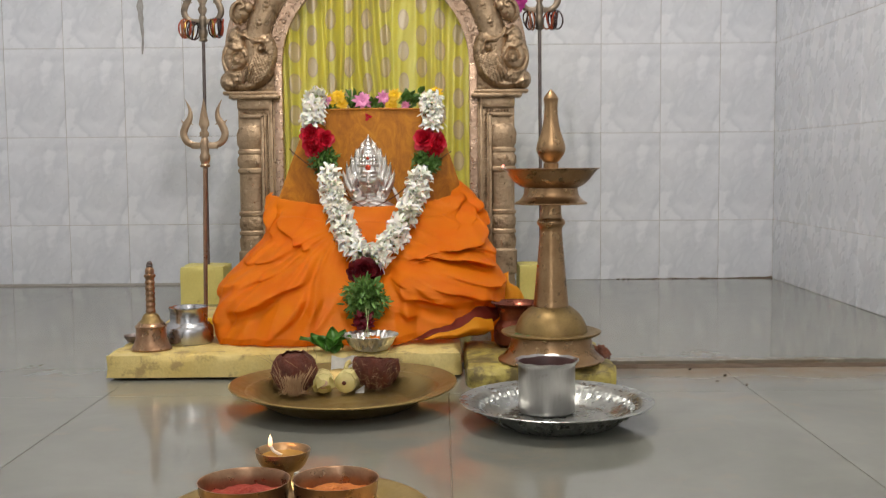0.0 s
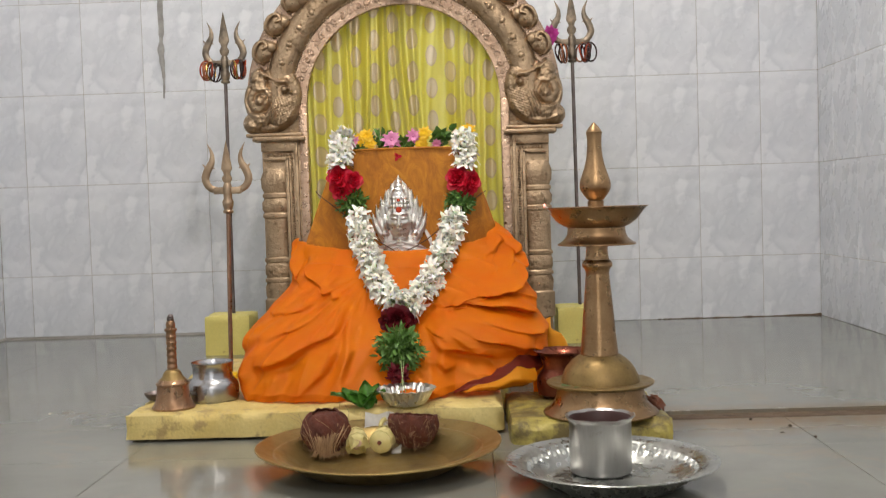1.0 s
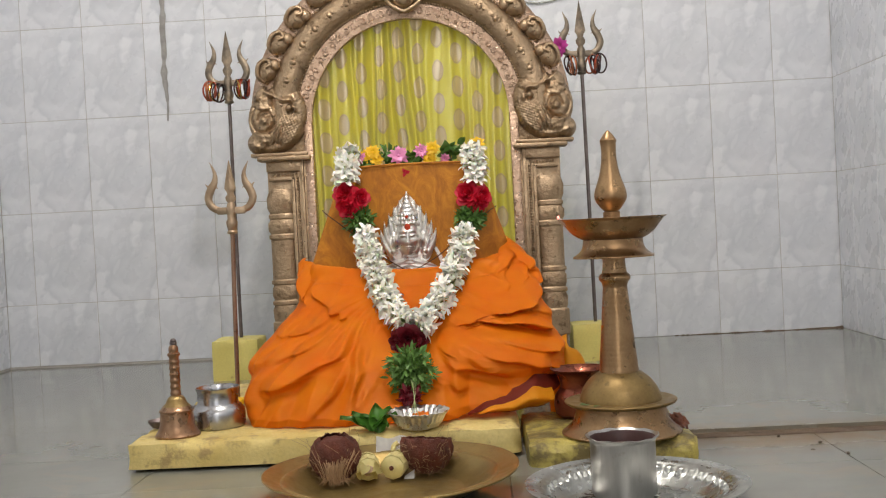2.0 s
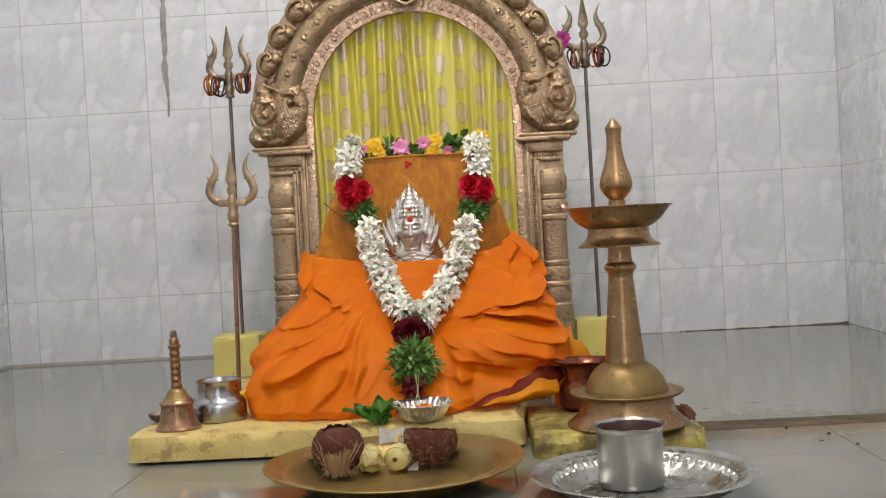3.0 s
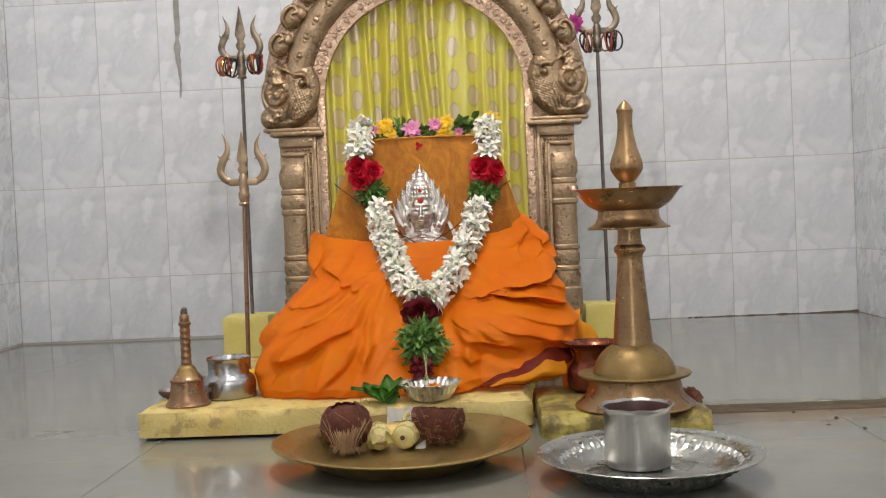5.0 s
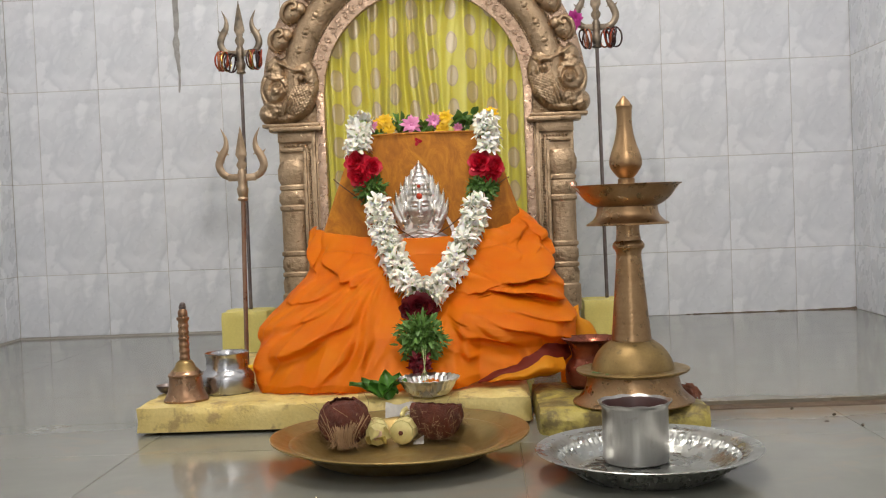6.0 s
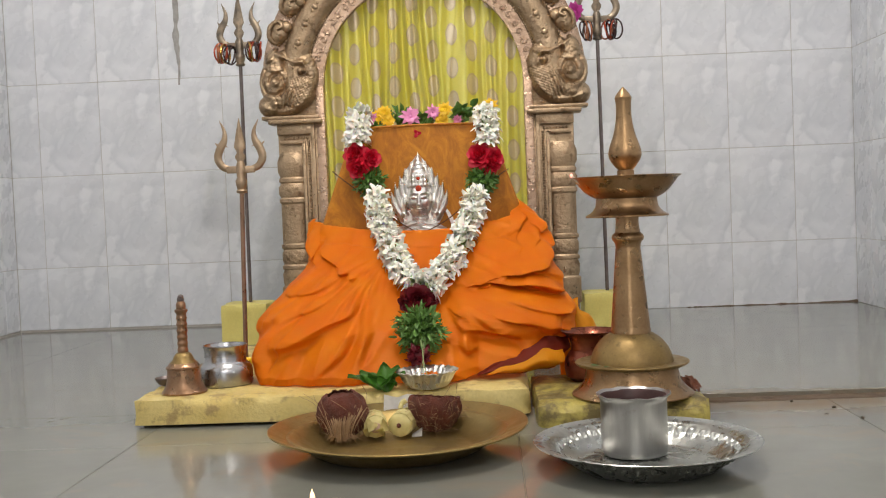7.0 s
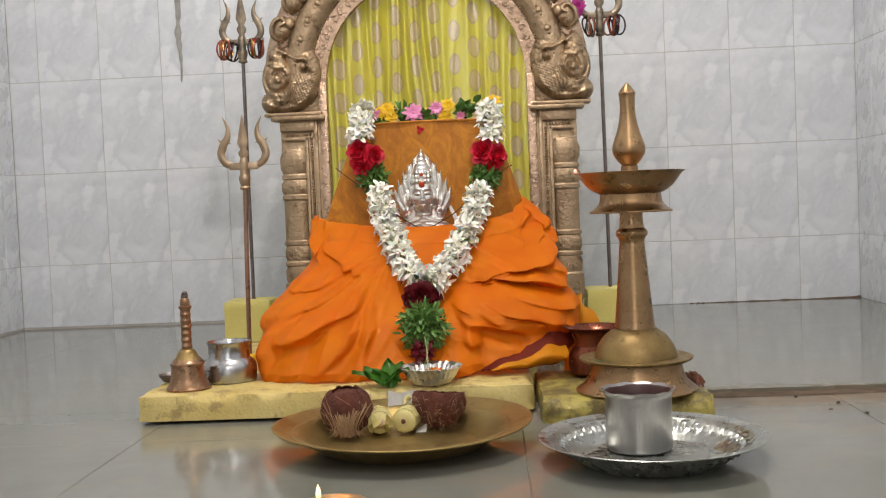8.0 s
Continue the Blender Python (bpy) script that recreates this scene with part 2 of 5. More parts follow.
# ---- the room ----
X0, X1, Y_FRONT, CEIL = -1.297, 1.386, -5.2, 2.55
bm = bmesh.new()
box(bm, X0 - 0.2, X1 + 0.2, Y_FRONT - 0.2, 0.2, -0.20, -0.008)
floor = tagged(new("floor", put("floor", bm, M_FLOOR_JOINT, 0)), "polished grey stone tile floor with dirty joints", "floor", kind="structure")
bm = bmesh.new()
box(bm, X0 - 0.2, X1 + 0.2, Y_FRONT - 0.2, 0.2, CEIL, CEIL + 0.15)
tagged(new("ceiling", put("ceiling", bm, M_PLASTER, 0)), "plain white plastered ceiling", "ceiling", kind="structure")


def wall(name, x0, x1, y0, y1, label):
    bm = box(bmesh.new(), x0, x1, y0, y1, -0.02, CEIL)
    return tagged(new(name, put(name, bm, M_GROUT, 0)), label, "wall", kind="structure")


TILED = "wall of glazed white tiles with grey marbling"
wall_back = wall("wall_back", X0 - 0.2, X1 + 0.2, -0.0008, 0.2, TILED)
wall_left = wall("wall_left", X0 - 0.2, X0 + 0.0008, Y_FRONT, 0.0, TILED)
wall_right = wall("wall_right", X1 - 0.0008, X1 + 0.2, Y_FRONT, 0.0, TILED)
# the unseen wall behind, with an open doorway assumed for the front light
bm = bmesh.new()
box(bm, X0 - 0.2, -0.36, Y_FRONT - 0.2, Y_FRONT, -0.02, CEIL)
box(bm, 0.66, X1 + 0.2, Y_FRONT - 0.2, Y_FRONT, -0.02, CEIL)
box(bm, -0.36, 0.66, Y_FRONT - 0.2, Y_FRONT, 2.06, CEIL)
tagged(new("wall_front", put("wall_front", bm, M_PLASTER, 0)), "white plastered wall with an open doorway", "wall", kind="structure")

# ---- the idol's platform and pedestals ----
def cement_block(name, x0, x1, y0, y1, z0, z1, material, label, category, seed, rough=0.0025):
    bm = bmesh.new()
    nx, ny, nz = max(2, int((x1 - x0) / 0.015)), max(2, int((y1 - y0) / 0.02)), max(2, int((z1 - z0) / 0.012))
    box(bm, 0, x1 - x0, 0, y1 - y0, 0, z1 - z0)
    for axis, n in ((0, nx), (1, ny), (2, nz)):
        span = (x1 - x0, y1 - y0, z1 - z0)[axis]
        for k in range(1, n):
            co, no = [0, 0, 0], [0, 0, 0]
            co[axis], no[axis] = span * k / n, 1
            bmesh.ops.bisect_plane(bm, geom=bm.verts[:] + bm.edges[:] + bm.faces[:], plane_co=co, plane_no=no)
    w, d, h = x1 - x0, y1 - y0, z1 - z0
    for v in bm.verts:
        q = v.co.copy()
        k = (q.x < 0.001 or q.x > w - 0.001) + (q.y < 0.001 or q.y > d - 0.001) + (q.z > h - 0.001)
        wob = noise.noise_vector(q * 22 + Vector((seed, 0, 0))) * rough
        worn = max(0.0, noise.noise(q * 30 + Vector((0, seed, 0)))) * rough * 3.5 if k > 1 else 0
        c = Vector((w / 2, d / 2, h / 2))
        pull = Vector(((c.x - q.x) / w, (c.y - q.y) / d, (c.z - q.z) / h)) * 2 * (worn + (0.0022 if k > 1 else 0))
        if q.z < 0.001:
            wob.z = pull.z = 0
        v.co = q + wob + pull
    ob = new(name, put(name, bm, material, 55))
    ob.location = (x0, y0, z0)
    return tagged(ob, label, category)


PLAT = 0.044
cement_block("platform", -0.376, 0.297, -1.612, -0.92, 0.0, PLAT, M_YELLOW, "low yellow-painted cement platform with chipped edges", "platform", 1)
cement_block("lamp_plinth", 0.305, 0.578, -1.702, -1.40, -0.02, 0.031, M_YELLOW_OLD, "worn yellow-green cement plinth under the oil lamp", "plinth", 5, 0.004)
cement_block("trident_pedestal", -0.505, -0.375, -0.515, -0.385, -0.006, 0.106, M_LEMON, "pale yellow painted cube holding the trident", "pedestal", 9, 0.0015)["group"] = "trident pedestals"
cement_block("trident_pedestal", 0.485, 0.615, -0.515, -0.385, 0.0, 0.102, M_LEMON, "pale yellow painted cube holding the trident", "pedestal", 12, 0.0015)["group"] = "trident pedestals"

# ---- the stele and its robe ----
def lerp_table(z, rows):
    for (a, *p), (b, *q) in zip(rows, rows[1:]):
        if z <= b:
            t = min(max((z - a) / (b - a), 0), 1)
            return [x + (y - x) * t for x, y in zip(p, q)]
    return list(rows[-1][1:])


def stele():
    rows = [(0.044, -0.14, 0.33), (0.30, -0.13, 0.318), (0.36, -0.108, 0.302), (0.48, -0.062, 0.262), (0.512, -0.045, 0.244), (0.525, -0.02, 0.225)]

    def fn(u, v):
        z = 0.05 + (0.525 - 0.05) * v
        a, b = lerp_table(z, rows)
        ang = math.pi * (1.12 - 1.24 * u)
        cx = max(-1.0, min(1.0, math.cos(ang) * 1.12))
        x = (a + b) / 2 + (b - a) / 2 * cx
        y = -1.02 - 0.085 * max(-0.6, math.sin(ang)) ** 1 if math.sin(ang) < 0 else -1.02 - 0.085 * math.sin(ang) ** 0.35
        y += 0.004 * noise.noise((x * 16, z * 4, 3.0))
        return x, y, z
    bm = grid(fn, 90, 50)
    top = [v for v in bm.verts if abs(v.co.z - 0.525) < 1e-5]
    bmesh.ops.contextual_create(bm, geom=top)
    n = Nodes("ochre_cloth")
    g = n.noise(20, 6, 0.65, 2.2, stretch=(1.2, 1, 0.75))
    w = n.noise(260, 2)
    col = n.ramp(g, (0.32, (0.38, 0.125, 0.004)), (0.50, (0.50, 0.178, 0.006)), (0.68, (0.62, 0.25, 0.012)))
    n.bump(n.math("ADD", g, n.math("MULTIPLY", w, 0.4)), 0.25, 0.002)
    m = n.out(Base_Color=col, Roughness=0.62)
    t = thing("stele", (0, 0, 0.05), "upright stone slab wrapped in ochre brown cloth", "stele")
    part("cloth_wrap", bm, m, t, smooth=50).location = (0, 0, -0.05)
    hem = tube(spline([(-0.020, -1.096, 0.5245), (0.03, -1.1045, 0.5255), (0.10, -1.1060, 0.526), (0.17, -1.1045, 0.5255), (0.225, -1.096, 0.5245)], 6), 0.0024, 8)
    part("top_hem", hem, m, t, "folded upper edge of the cloth").location = (0, 0, -0.05)
    return t


stele()

# folds of the robe: start, bend and end of each crest (x, z), its width (the sign tells the steep side) and height
FOLDS_LEFT = [
    (-0.007, 0.223, -0.030, 0.164, -0.205, 0.090, 0.026, 0.020), (-0.062, 0.236, -0.092, 0.192, -0.218, 0.135, 0.022, 0.016),
    (-0.093, 0.240, -0.124, 0.200, -0.183, 0.157, 0.013, 0.009), (-0.091, 0.295, -0.056, 0.249, -0.004, 0.225, -0.016, 0.014),
    (0.019, 0.217, 0.019, 0.160, 0.001, 0.098, 0.018, 0.010), (-0.098, 0.287, -0.077, 0.271, -0.064, 0.239, -0.011, 0.010),
    (-0.130, 0.312, -0.118, 0.277, -0.100, 0.245, -0.014, 0.014),
]
FOLDS_RIGHT = [
    (0.165, 0.158, 0.225, 0.174, 0.391, 0.140, 0.034, 0.024), (0.202, 0.200, 0.275, 0.209, 0.377, 0.172, -0.017, 0.020),
    (0.233, 0.216, 0.298, 0.230, 0.369, 0.204, -0.016, 0.018), (0.234, 0.238, 0.287, 0.237, 0.358, 0.268, -0.018, 0.016),
    (0.277, 0.236, 0.314, 0.275, 0.331, 0.331, 0.020, 0.018), (0.267, 0.289, 0.288, 0.310, 0.308, 0.334, 0.013, 0.012),
    (0.165, 0.170, 0.182, 0.137, 0.197, 0.075, -0.022, 0.016), (0.345, 0.300, 0.352, 0.268, 0.366, 0.235, -0.014, 0.014),
]
# fans of pleats: the point they spring from, first and last angle above the level, number, height
FANS = [(0.045, 0.262, -172, -94, 5.6, 0.020), (0.170, 0.186, -46, 36, 5.2, 0.019)]
FX0, FX1, FZ0, FZ1, FNX, FNZ = -0.26, 0.46, 0.0, 0.40, 361, 201


def fold_field():
    """Height of all the folds over the front of the robe: a soft rise to the crest, then a steep drop into a crease."""
    gx, gz = np.meshgrid(np.linspace(FX0, FX1, FNX), np.linspace(FZ0, FZ1, FNZ))
    total = np.zeros_like(gx)
    wave = 0.0025 * np.sin(gx * 61 + gz * 37) + 0.0018 * np.sin(gx * 23 - gz * 118)
    for x0, z0, xb, zb, x1, z1, w, a in FOLDS_LEFT + FOLDS_RIGHT:
        near, side, along = np.full_like(gx, 9.0), np.zeros_like(gx), np.zeros_like(gx)
        cx, cz = 2 * xb - (x0 + x1) / 2, 2 * zb - (z0 + z1) / 2
        for k in range(241):
            t = k / 240
            px, pz = (1 - t) ** 2 * x0 + 2 * t * (1 - t) * cx + t * t * x1, (1 - t) ** 2 * z0 + 2 * t * (1 - t) * cz + t * t * z1
            tx, tz = 2 * (1 - t) * (cx - x0) + 2 * t * (x1 - cx), 2 * (1 - t) * (cz - z0) + 2 * t * (z1 - cz)
            d = np.hypot(gx - px, gz - pz)
            cross = (tx * (gz - pz) - tz * (gx - px)) / max(1e-6, math.hypot(tx, tz))
            m = d < near
            near[m], side[m], along[m] = d[m], cross[m], t
        q = np.where(side > 0, near, -near) * math.copysign(1.0, w) + wave
        w = abs(w) * (0.7 + 0.6 * along)
        gentle, steep = np.exp(-(q / w) ** 2), np.exp(-(q / (0.30 * w)) ** 2)
        crease = 0.45 * np.exp(-((q - 0.62 * w) / (0.30 * w)) ** 2)
        ends = np.clip(np.minimum(along, 1 - along) / 0.12, 0.25, 1) * np.exp(-np.clip(near - np.abs(side), 0, 1) / 0.01)
        total += a * ends * (np.where(q < 0, gentle, steep) - crease)
    for x0, z0, a0, a1, n, a in FANS:
        left = a1 < -90
        r = np.hypot(gx - x0, gz - z0)
        ang = np.degrees(np.arctan2(gz - z0, gx - x0))
        if left:                        # angles past the level on this side
            ang = np.where(ang > 0, ang - 360, ang)
        u = (ang - a0) / (a1 - a0)
        u = 1 - u if left else u
        phase = n * u + 0.28 * np.sin(gx * 31 + gz * 17) + 0.16 * np.sin(gz * 53 - gx * 27 + 1) + 2.4 * r * (1 if left else -0.6)
        p = phase - np.floor(phase)
        size = 0.62 + 0.38 * np.sin(12.9 * np.floor(phase))
        shape = np.where(p < 0.24, np.sin(0.5 * math.pi * p / 0.24) ** 1.3, np.cos(0.5 * math.pi * (p - 0.24) / 0.76) ** 1.5)
        window = np.clip(u / 0.08, 0, 1) * np.clip((1 - u) / 0.08, 0, 1) * np.clip((r - 0.02) / 0.07, 0, 1)
        total += a * window * size * shape
    total *= np.clip((gz - 0.035) / 0.06, 0.15, 1)
    # the hollow between the knees, and the cloth drawn in below the side that bulges
    total -= 0.032 * np.exp(-((gx - 0.105) / 0.048) ** 2) * np.clip((0.31 - gz) / 0.06, 0, 1) * np.clip((gz - 0.05) / 0.06, 0, 1)
    total -= 0.034 * np.clip((gx - 0.17) / 0.05, 0, 1) * np.clip((0.150 - gz) / 0.05, 0, 1) * np.clip((0.42 - gx) / 0.05, 0, 1)
    total += 0.016 * np.exp(-((gx - 0.30) / 0.07) ** 2 - ((gz - 0.22) / 0.05) ** 2) + 0.014 * np.exp(-((gx + 0.09) / 0.07) ** 2 - ((gz - 0.17) / 0.06) ** 2)
    soft = total.copy()
    soft[1:-1, 1:-1] = (4 * total[1:-1, 1:-1] + total[:-2, 1:-1] + total[2:, 1:-1] + total[1:-1, :-2] + total[1:-1, 2:]) / 8
    return soft


FIELD = fold_field()


def fold_height(x, z):
    u = min(max((x - FX0) / (FX1 - FX0) * (FNX - 1), 0), FNX - 1.001)
    v = min(max((z - FZ0) / (FZ1 - FZ0) * (FNZ - 1), 0), FNZ - 1.001)
    i, j = int(u), int(v)
    u, v = u - i, v - j
    return float((FIELD[j, i] * (1 - u) + FIELD[j, i + 1] * u) * (1 - v) + (FIELD[j + 1, i] * (1 - u) + FIELD[j + 1, i + 1] * u) * v)


def cloth_creases(x, z):
    """Sharp little folds: they fall outward on the one side and hang in swags on the other."""
    k = min(max((x - 0.05) / 0.12, 0.0), 1.0)
    p, q = 0.86 * (x - 0.1) - 0.51 * z, 0.51 * (x - 0.1) + 0.86 * z
    fall = 1 - 2.4 * abs(noise.noise((p * 34, q * 7, 1.5))) ** 0.8
    p, q = 0.34 * x + 0.94 * z, 0.94 * x - 0.34 * z
    swag = 1 - 2.4 * abs(noise.noise((p * 40, q * 8, 7.5))) ** 0.8
    calm = 0.3 + 0.7 * min(1.0, abs(x - 0.09) / 0.09)
    return calm * 0.0068 * ((1 - k) * fall + k * swag)


def robe_square(z):
    return 0.52 + 0.30 * min(1.0, z / 0.33)


def robe_point(ang, z, lift=0.0):
    sides = [(0.0, -0.186, 0.345), (0.045, -0.196, 0.365), (0.088, -0.206, 0.385), (0.117, -0.205, 0.400), (0.153, -0.196, 0.397), (0.189, -0.172, 0.376), (0.235, -0.142, 0.361), (0.261, -0.134, 0.360), (0.30, -0.136, 0.354), (0.325, -0.140, 0.342), (0.365, -0.115, 0.298)]
    depth = [(0.0, -1.42, -1.553), (0.06, -1.40, -1.548), (0.13, -1.33, -1.49), (0.22, -1.22, -1.36), (0.30, -1.13, -1.24), (0.365, -1.09, -1.17)]
    a, b = lerp_table(z, sides)
    yc, yf = lerp_table(z, depth)
    c, s = math.cos(ang), math.sin(ang)
    ex = robe_square(z)
    x = (a + b) / 2 + (b - a) / 2 * math.copysign(abs(c) ** ex, c)
    y = yc - (yc - yf) * (abs(s) ** (ex * 0.9) if s > 0 else -0.7 * abs(s))
    nx, ny = c * 0.9, -max(s, 0.0)
    rim = min(1.0, max(0.3, 1.3 * s + 0.3))
    d = (fold_height(x, z) + cloth_creases(x, z)) * rim - 0.004 + lift
    d += 0.003 * noise.noise((x * 22, y * 22, z * 14))
    return Vector((x + nx * d, y + ny * d, max(0.0455, z - 0.22 * (d - lift))))


def top_edge(u):
    """Height of the robe's upper hem, from its one side to the other."""
    return lerp_table(u, [(0, 0.318), (0.12, 0.328), (0.25, 0.318), (0.5, 0.302), (0.72, 0.325), (0.88, 0.358), (1, 0.352)])[0]


def cloth_material(name, c1, c2, gloss=0.55):
    n = Nodes(name)
    a = n.noise(11, 4, 0.6)
    weave = n.noise(420, 1, stretch=(1, 1, 3))
    col = n.mix(n.step(a, 0.32, 0.68), c1, c2)
    n.bump(n.math("ADD", weave, n.math("MULTIPLY", a, 2.0)), 0.18, 0.001)
    return n.out(Base_Color=col, Roughness=gloss, Specular_IOR_Level=0.32)


M_ORANGE = cloth_material("orange_silk", (0.97, 0.298, 0.003), (0.93, 0.226, 0.002))
M_ORANGE_LIGHT = cloth_material("marigold_silk", (0.95, 0.45, 0.02), (0.92, 0.36, 0.012))
M_RED_HEM = cloth_material("dark_red_border", (0.30, 0.035, 0.012), (0.22, 0.02, 0.01))
robe = thing("robe", (0, 0, 0), "orange silk robe draped in folds round the stele", "robe")


def robe_main(u, v):
    ang = math.pi * (1.10 - 1.20 * u)
    z = 0.047 + (top_edge(u) - 0.047) * v
    return robe_point(ang, z)


part("drape", thicken(grid(robe_main, 380, 200), -0.002), M_ORANGE, robe, smooth=80)
# a sash over the chest, the loop of the knot, the red border and the paler hem
part("sash", thicken(grid(lambda u, v: robe_point(math.pi * (0.99 - 0.98 * u), top_edge(0.09 + 0.82 * u) - 0.033 + 0.034 * v + 0.004 * math.sin(u * 9), 0.001 + 0.003 * math.sin(v * 3.1)), 90, 8), -0.0015), M_ORANGE, robe, smooth=80)
for name, a0, a1, z0, z1, m, lf in (("border", 0.42, 0.10, 0.046, 0.104, M_RED_HEM, 0.014), ("hem", 0.40, 0.13, 0.0475, 0.088, M_ORANGE_LIGHT, 0.022)):
    def strip(u, v, a0=a0, a1=a1, z0=z0, z1=z1, lf=lf):
        rise = 0.02 + 0.98 * min(1.0, u * 1.6)
        return robe_point(math.pi * (a0 + (a1 - a0) * u), z0 + (z1 - z0) * v * rise + 0.003 * v * math.sin(u * 12), lf * (0.4 + math.sin(v * 3.14)))
    part(name, thicken(grid(strip, 70, 10), -0.002), m, robe, smooth=80)


for a0, a1, z0, z1 in ((1.0, 0.90, 0.255, 0.335), (0.93, 0.83, 0.25, 0.322), (0.10, 0.17, 0.29, 0.340)):
    part("pleat", thicken(grid(lambda u, v, a0=a0, a1=a1, z0=z0, z1=z1: robe_point(math.pi * (a0 + (a1 - a0) * (u + 0.18 * math.sin(3 * v))), z0 + (z1 - z0) * v, 0.003 + 0.013 * math.sin(math.pi * v) ** 0.7 * (0.35 + 0.65 * math.sin(math.pi * u))), 16, 24), -0.0015), M_ORANGE, robe, "gathered loop of cloth", smooth=80)


def bunch(u, v):
    a = math.pi * (1.0 - u)
    r = 0.034 * (1 + 0.12 * math.sin(9 * u + 2)) * (1.0 - v ** 5) ** 0.5
    return 0.412 + r * 1.2 * math.cos(a) - 0.008 * v, -1.33 - r * math.sin(a), 0.002 + 0.165 * v - 0.03 * v * u + 0.003 * math.sin(8 * u)


part("tail", thicken(grid(bunch, 40, 16), -0.002), M_ORANGE_LIGHT, robe, smooth=80)

# ---- the brass arch ----
AY, ACX, ACZ = -0.55, 0.0785, 0.682
arch = thing("arch", (ACX, AY, 0), "embossed brass arch with two sea-monster heads on pillars", "arch")


def sweep_arch(profile, a0=0.0, a1=180.0, n=96, bm=None):
    """Profile of (radius, forward) swept round the arch's centre."""
    bm = bm or bmesh.new()
    rows = []
    for i in range(n + 1):
        a = radians(a0 + (a1 - a0) * i / n)
        rows.append([bm.verts.new((r * math.cos(a), -f, ACZ + r * math.sin(a))) for r, f in profile])
    k = len(profile)
    for p, q in zip(rows, rows[1:]):
        for j in range(k):
            bm.faces.new((p[j], p[(j + 1) % k], q[(j + 1) % k], q[j]))
    bm.faces.new(rows[0]), bm.faces.new(rows[-1])
    return bm


part("inner_band", sweep_arch([(0.264, -0.01), (0.264, 0.012), (0.303, 0.016), (0.303, -0.01)]), M_REPOUSSE_BRIGHT, arch, "bright hammered inner band")
part("main_band", sweep_arch([(0.303, -0.012), (0.306, 0.022), (0.316, 0.033), (0.332, 0.040), (0.350, 0.041), (0.366, 0.034), (0.376, 0.022), (0.378, -0.012)]), M_REPOUSSE, arch)
part("outer_flange", sweep_arch([(0.378, -0.012), (0.378, 0.012), (0.405, 0.010), (0.424, 0.008), (0.430, 0.002), (0.430, -0.012)]), M_REPOUSSE_BRIGHT, arch, "bright hammered outer rim")
bm = bmesh.new()
for i in range(118):
    a = radians(4 + 172 * i / 117)
    ball(bm, (0.3055 * math.cos(a), -0.020, ACZ + 0.3055 * math.sin(a)), (0.0036, 0.004, 0.0036), u=6, v=4)
    ball(bm, (0.3785 * math.cos(a), -0.017, ACZ + 0.3785 * math.sin(a)), (0.004, 0.004, 0.004), u=6, v=4)
tagged(part("beading", bm, M_REPOUSSE, arch, smooth=80), kind="stuff")
# raised studs on the main band and small scrolls on the inner one
bm = bmesh.new()
rng = random.Random(3)
for i in range(19):
    a = radians(10 + 160 * i / 18)
    ball(bm, (0.342 * math.cos(a), -0.040, ACZ + 0.342 * math.sin(a)), (0.010, 0.005, 0.007), (0, -math.degrees(a), 0), 10, 6)
    for s in (-1, 1):
        b = a + s * 0.035
        ball(bm, (0.342 * math.cos(b), -0.039, ACZ + 0.342 * math.sin(b)), (0.005, 0.004, 0.005), u=8, v=5)
part("studs", bm, M_REPOUSSE, arch, smooth=80)
SCROLL = put("scroll", tube([((0.0105 - 0.0011 * k) * math.cos(0.8 * k), 0, (0.0105 - 0.0011 * k) * math.sin(0.8 * k)) for k in range(9)], 0.0022, 5), M_REPOUSSE_BRIGHT, 80)
for i in range(34):
    a = 4 + 172 * i / 33
    shared("scroll", SCROLL, arch, pose(0.284 * math.cos(radians(a)), -0.0165, ACZ + 0.284 * math.sin(radians(a)), 180 * (i % 2), -a, 0))


def knob(i, a):
    """A curled leaf on the rim."""
    bm = bmesh.new()
    ball(bm, (0, -0.012, 0), (0.026, 0.018, 0.021), (0, 14, 0), 18, 12)
    ball(bm, (0.014, -0.018, -0.012), (0.013, 0.014, 0.012), (0, 0, 0), 12, 8)
    tube(spline([(-0.022, -0.010, -0.010), (-0.018, -0.026, 0.010), (0.004, -0.031, 0.016), (0.019, -0.026, 0.006), (0.013, -0.032, -0.006), (0.004, -0.034, 0.001)], 5), 0.0042, 6, bm)
    ob = part("leaf_knob", bm, M_REPOUSSE, arch, smooth=80)
    ob.matrix_basis = pose(0.404 * math.cos(a), -0.004, ACZ + 0.404 * math.sin(a), 0, 90 - math.degrees(a), 0) @ Matrix.Diagonal((1.35 if a > math.pi / 2 else -1.35, 1.1, 1.35, 1))


for i in range(13):
    knob(i, radians(21 + 138 * i / 12))
# the boss at the crown of the arch
bm = ball(bmesh.new(), (0, -0.035, ACZ + 0.318), (0.034, 0.026, 0.036), u=20, v=14)
ball(bm, (0, -0.055, ACZ + 0.306), (0.016, 0.012, 0.018), u=14, v=10)
for s in (-1, 1):
    tube(spline([(s * 0.05, -0.034, ACZ + 0.318), (s * 0.036, -0.044, ACZ + 0.296), (s * 0.015, -0.046, ACZ + 0.282), (0, -0.046, ACZ + 0.276)], 5), 0.006, 8, bm)
part("crown_boss", bm, M_REPOUSSE, arch, smooth=80)


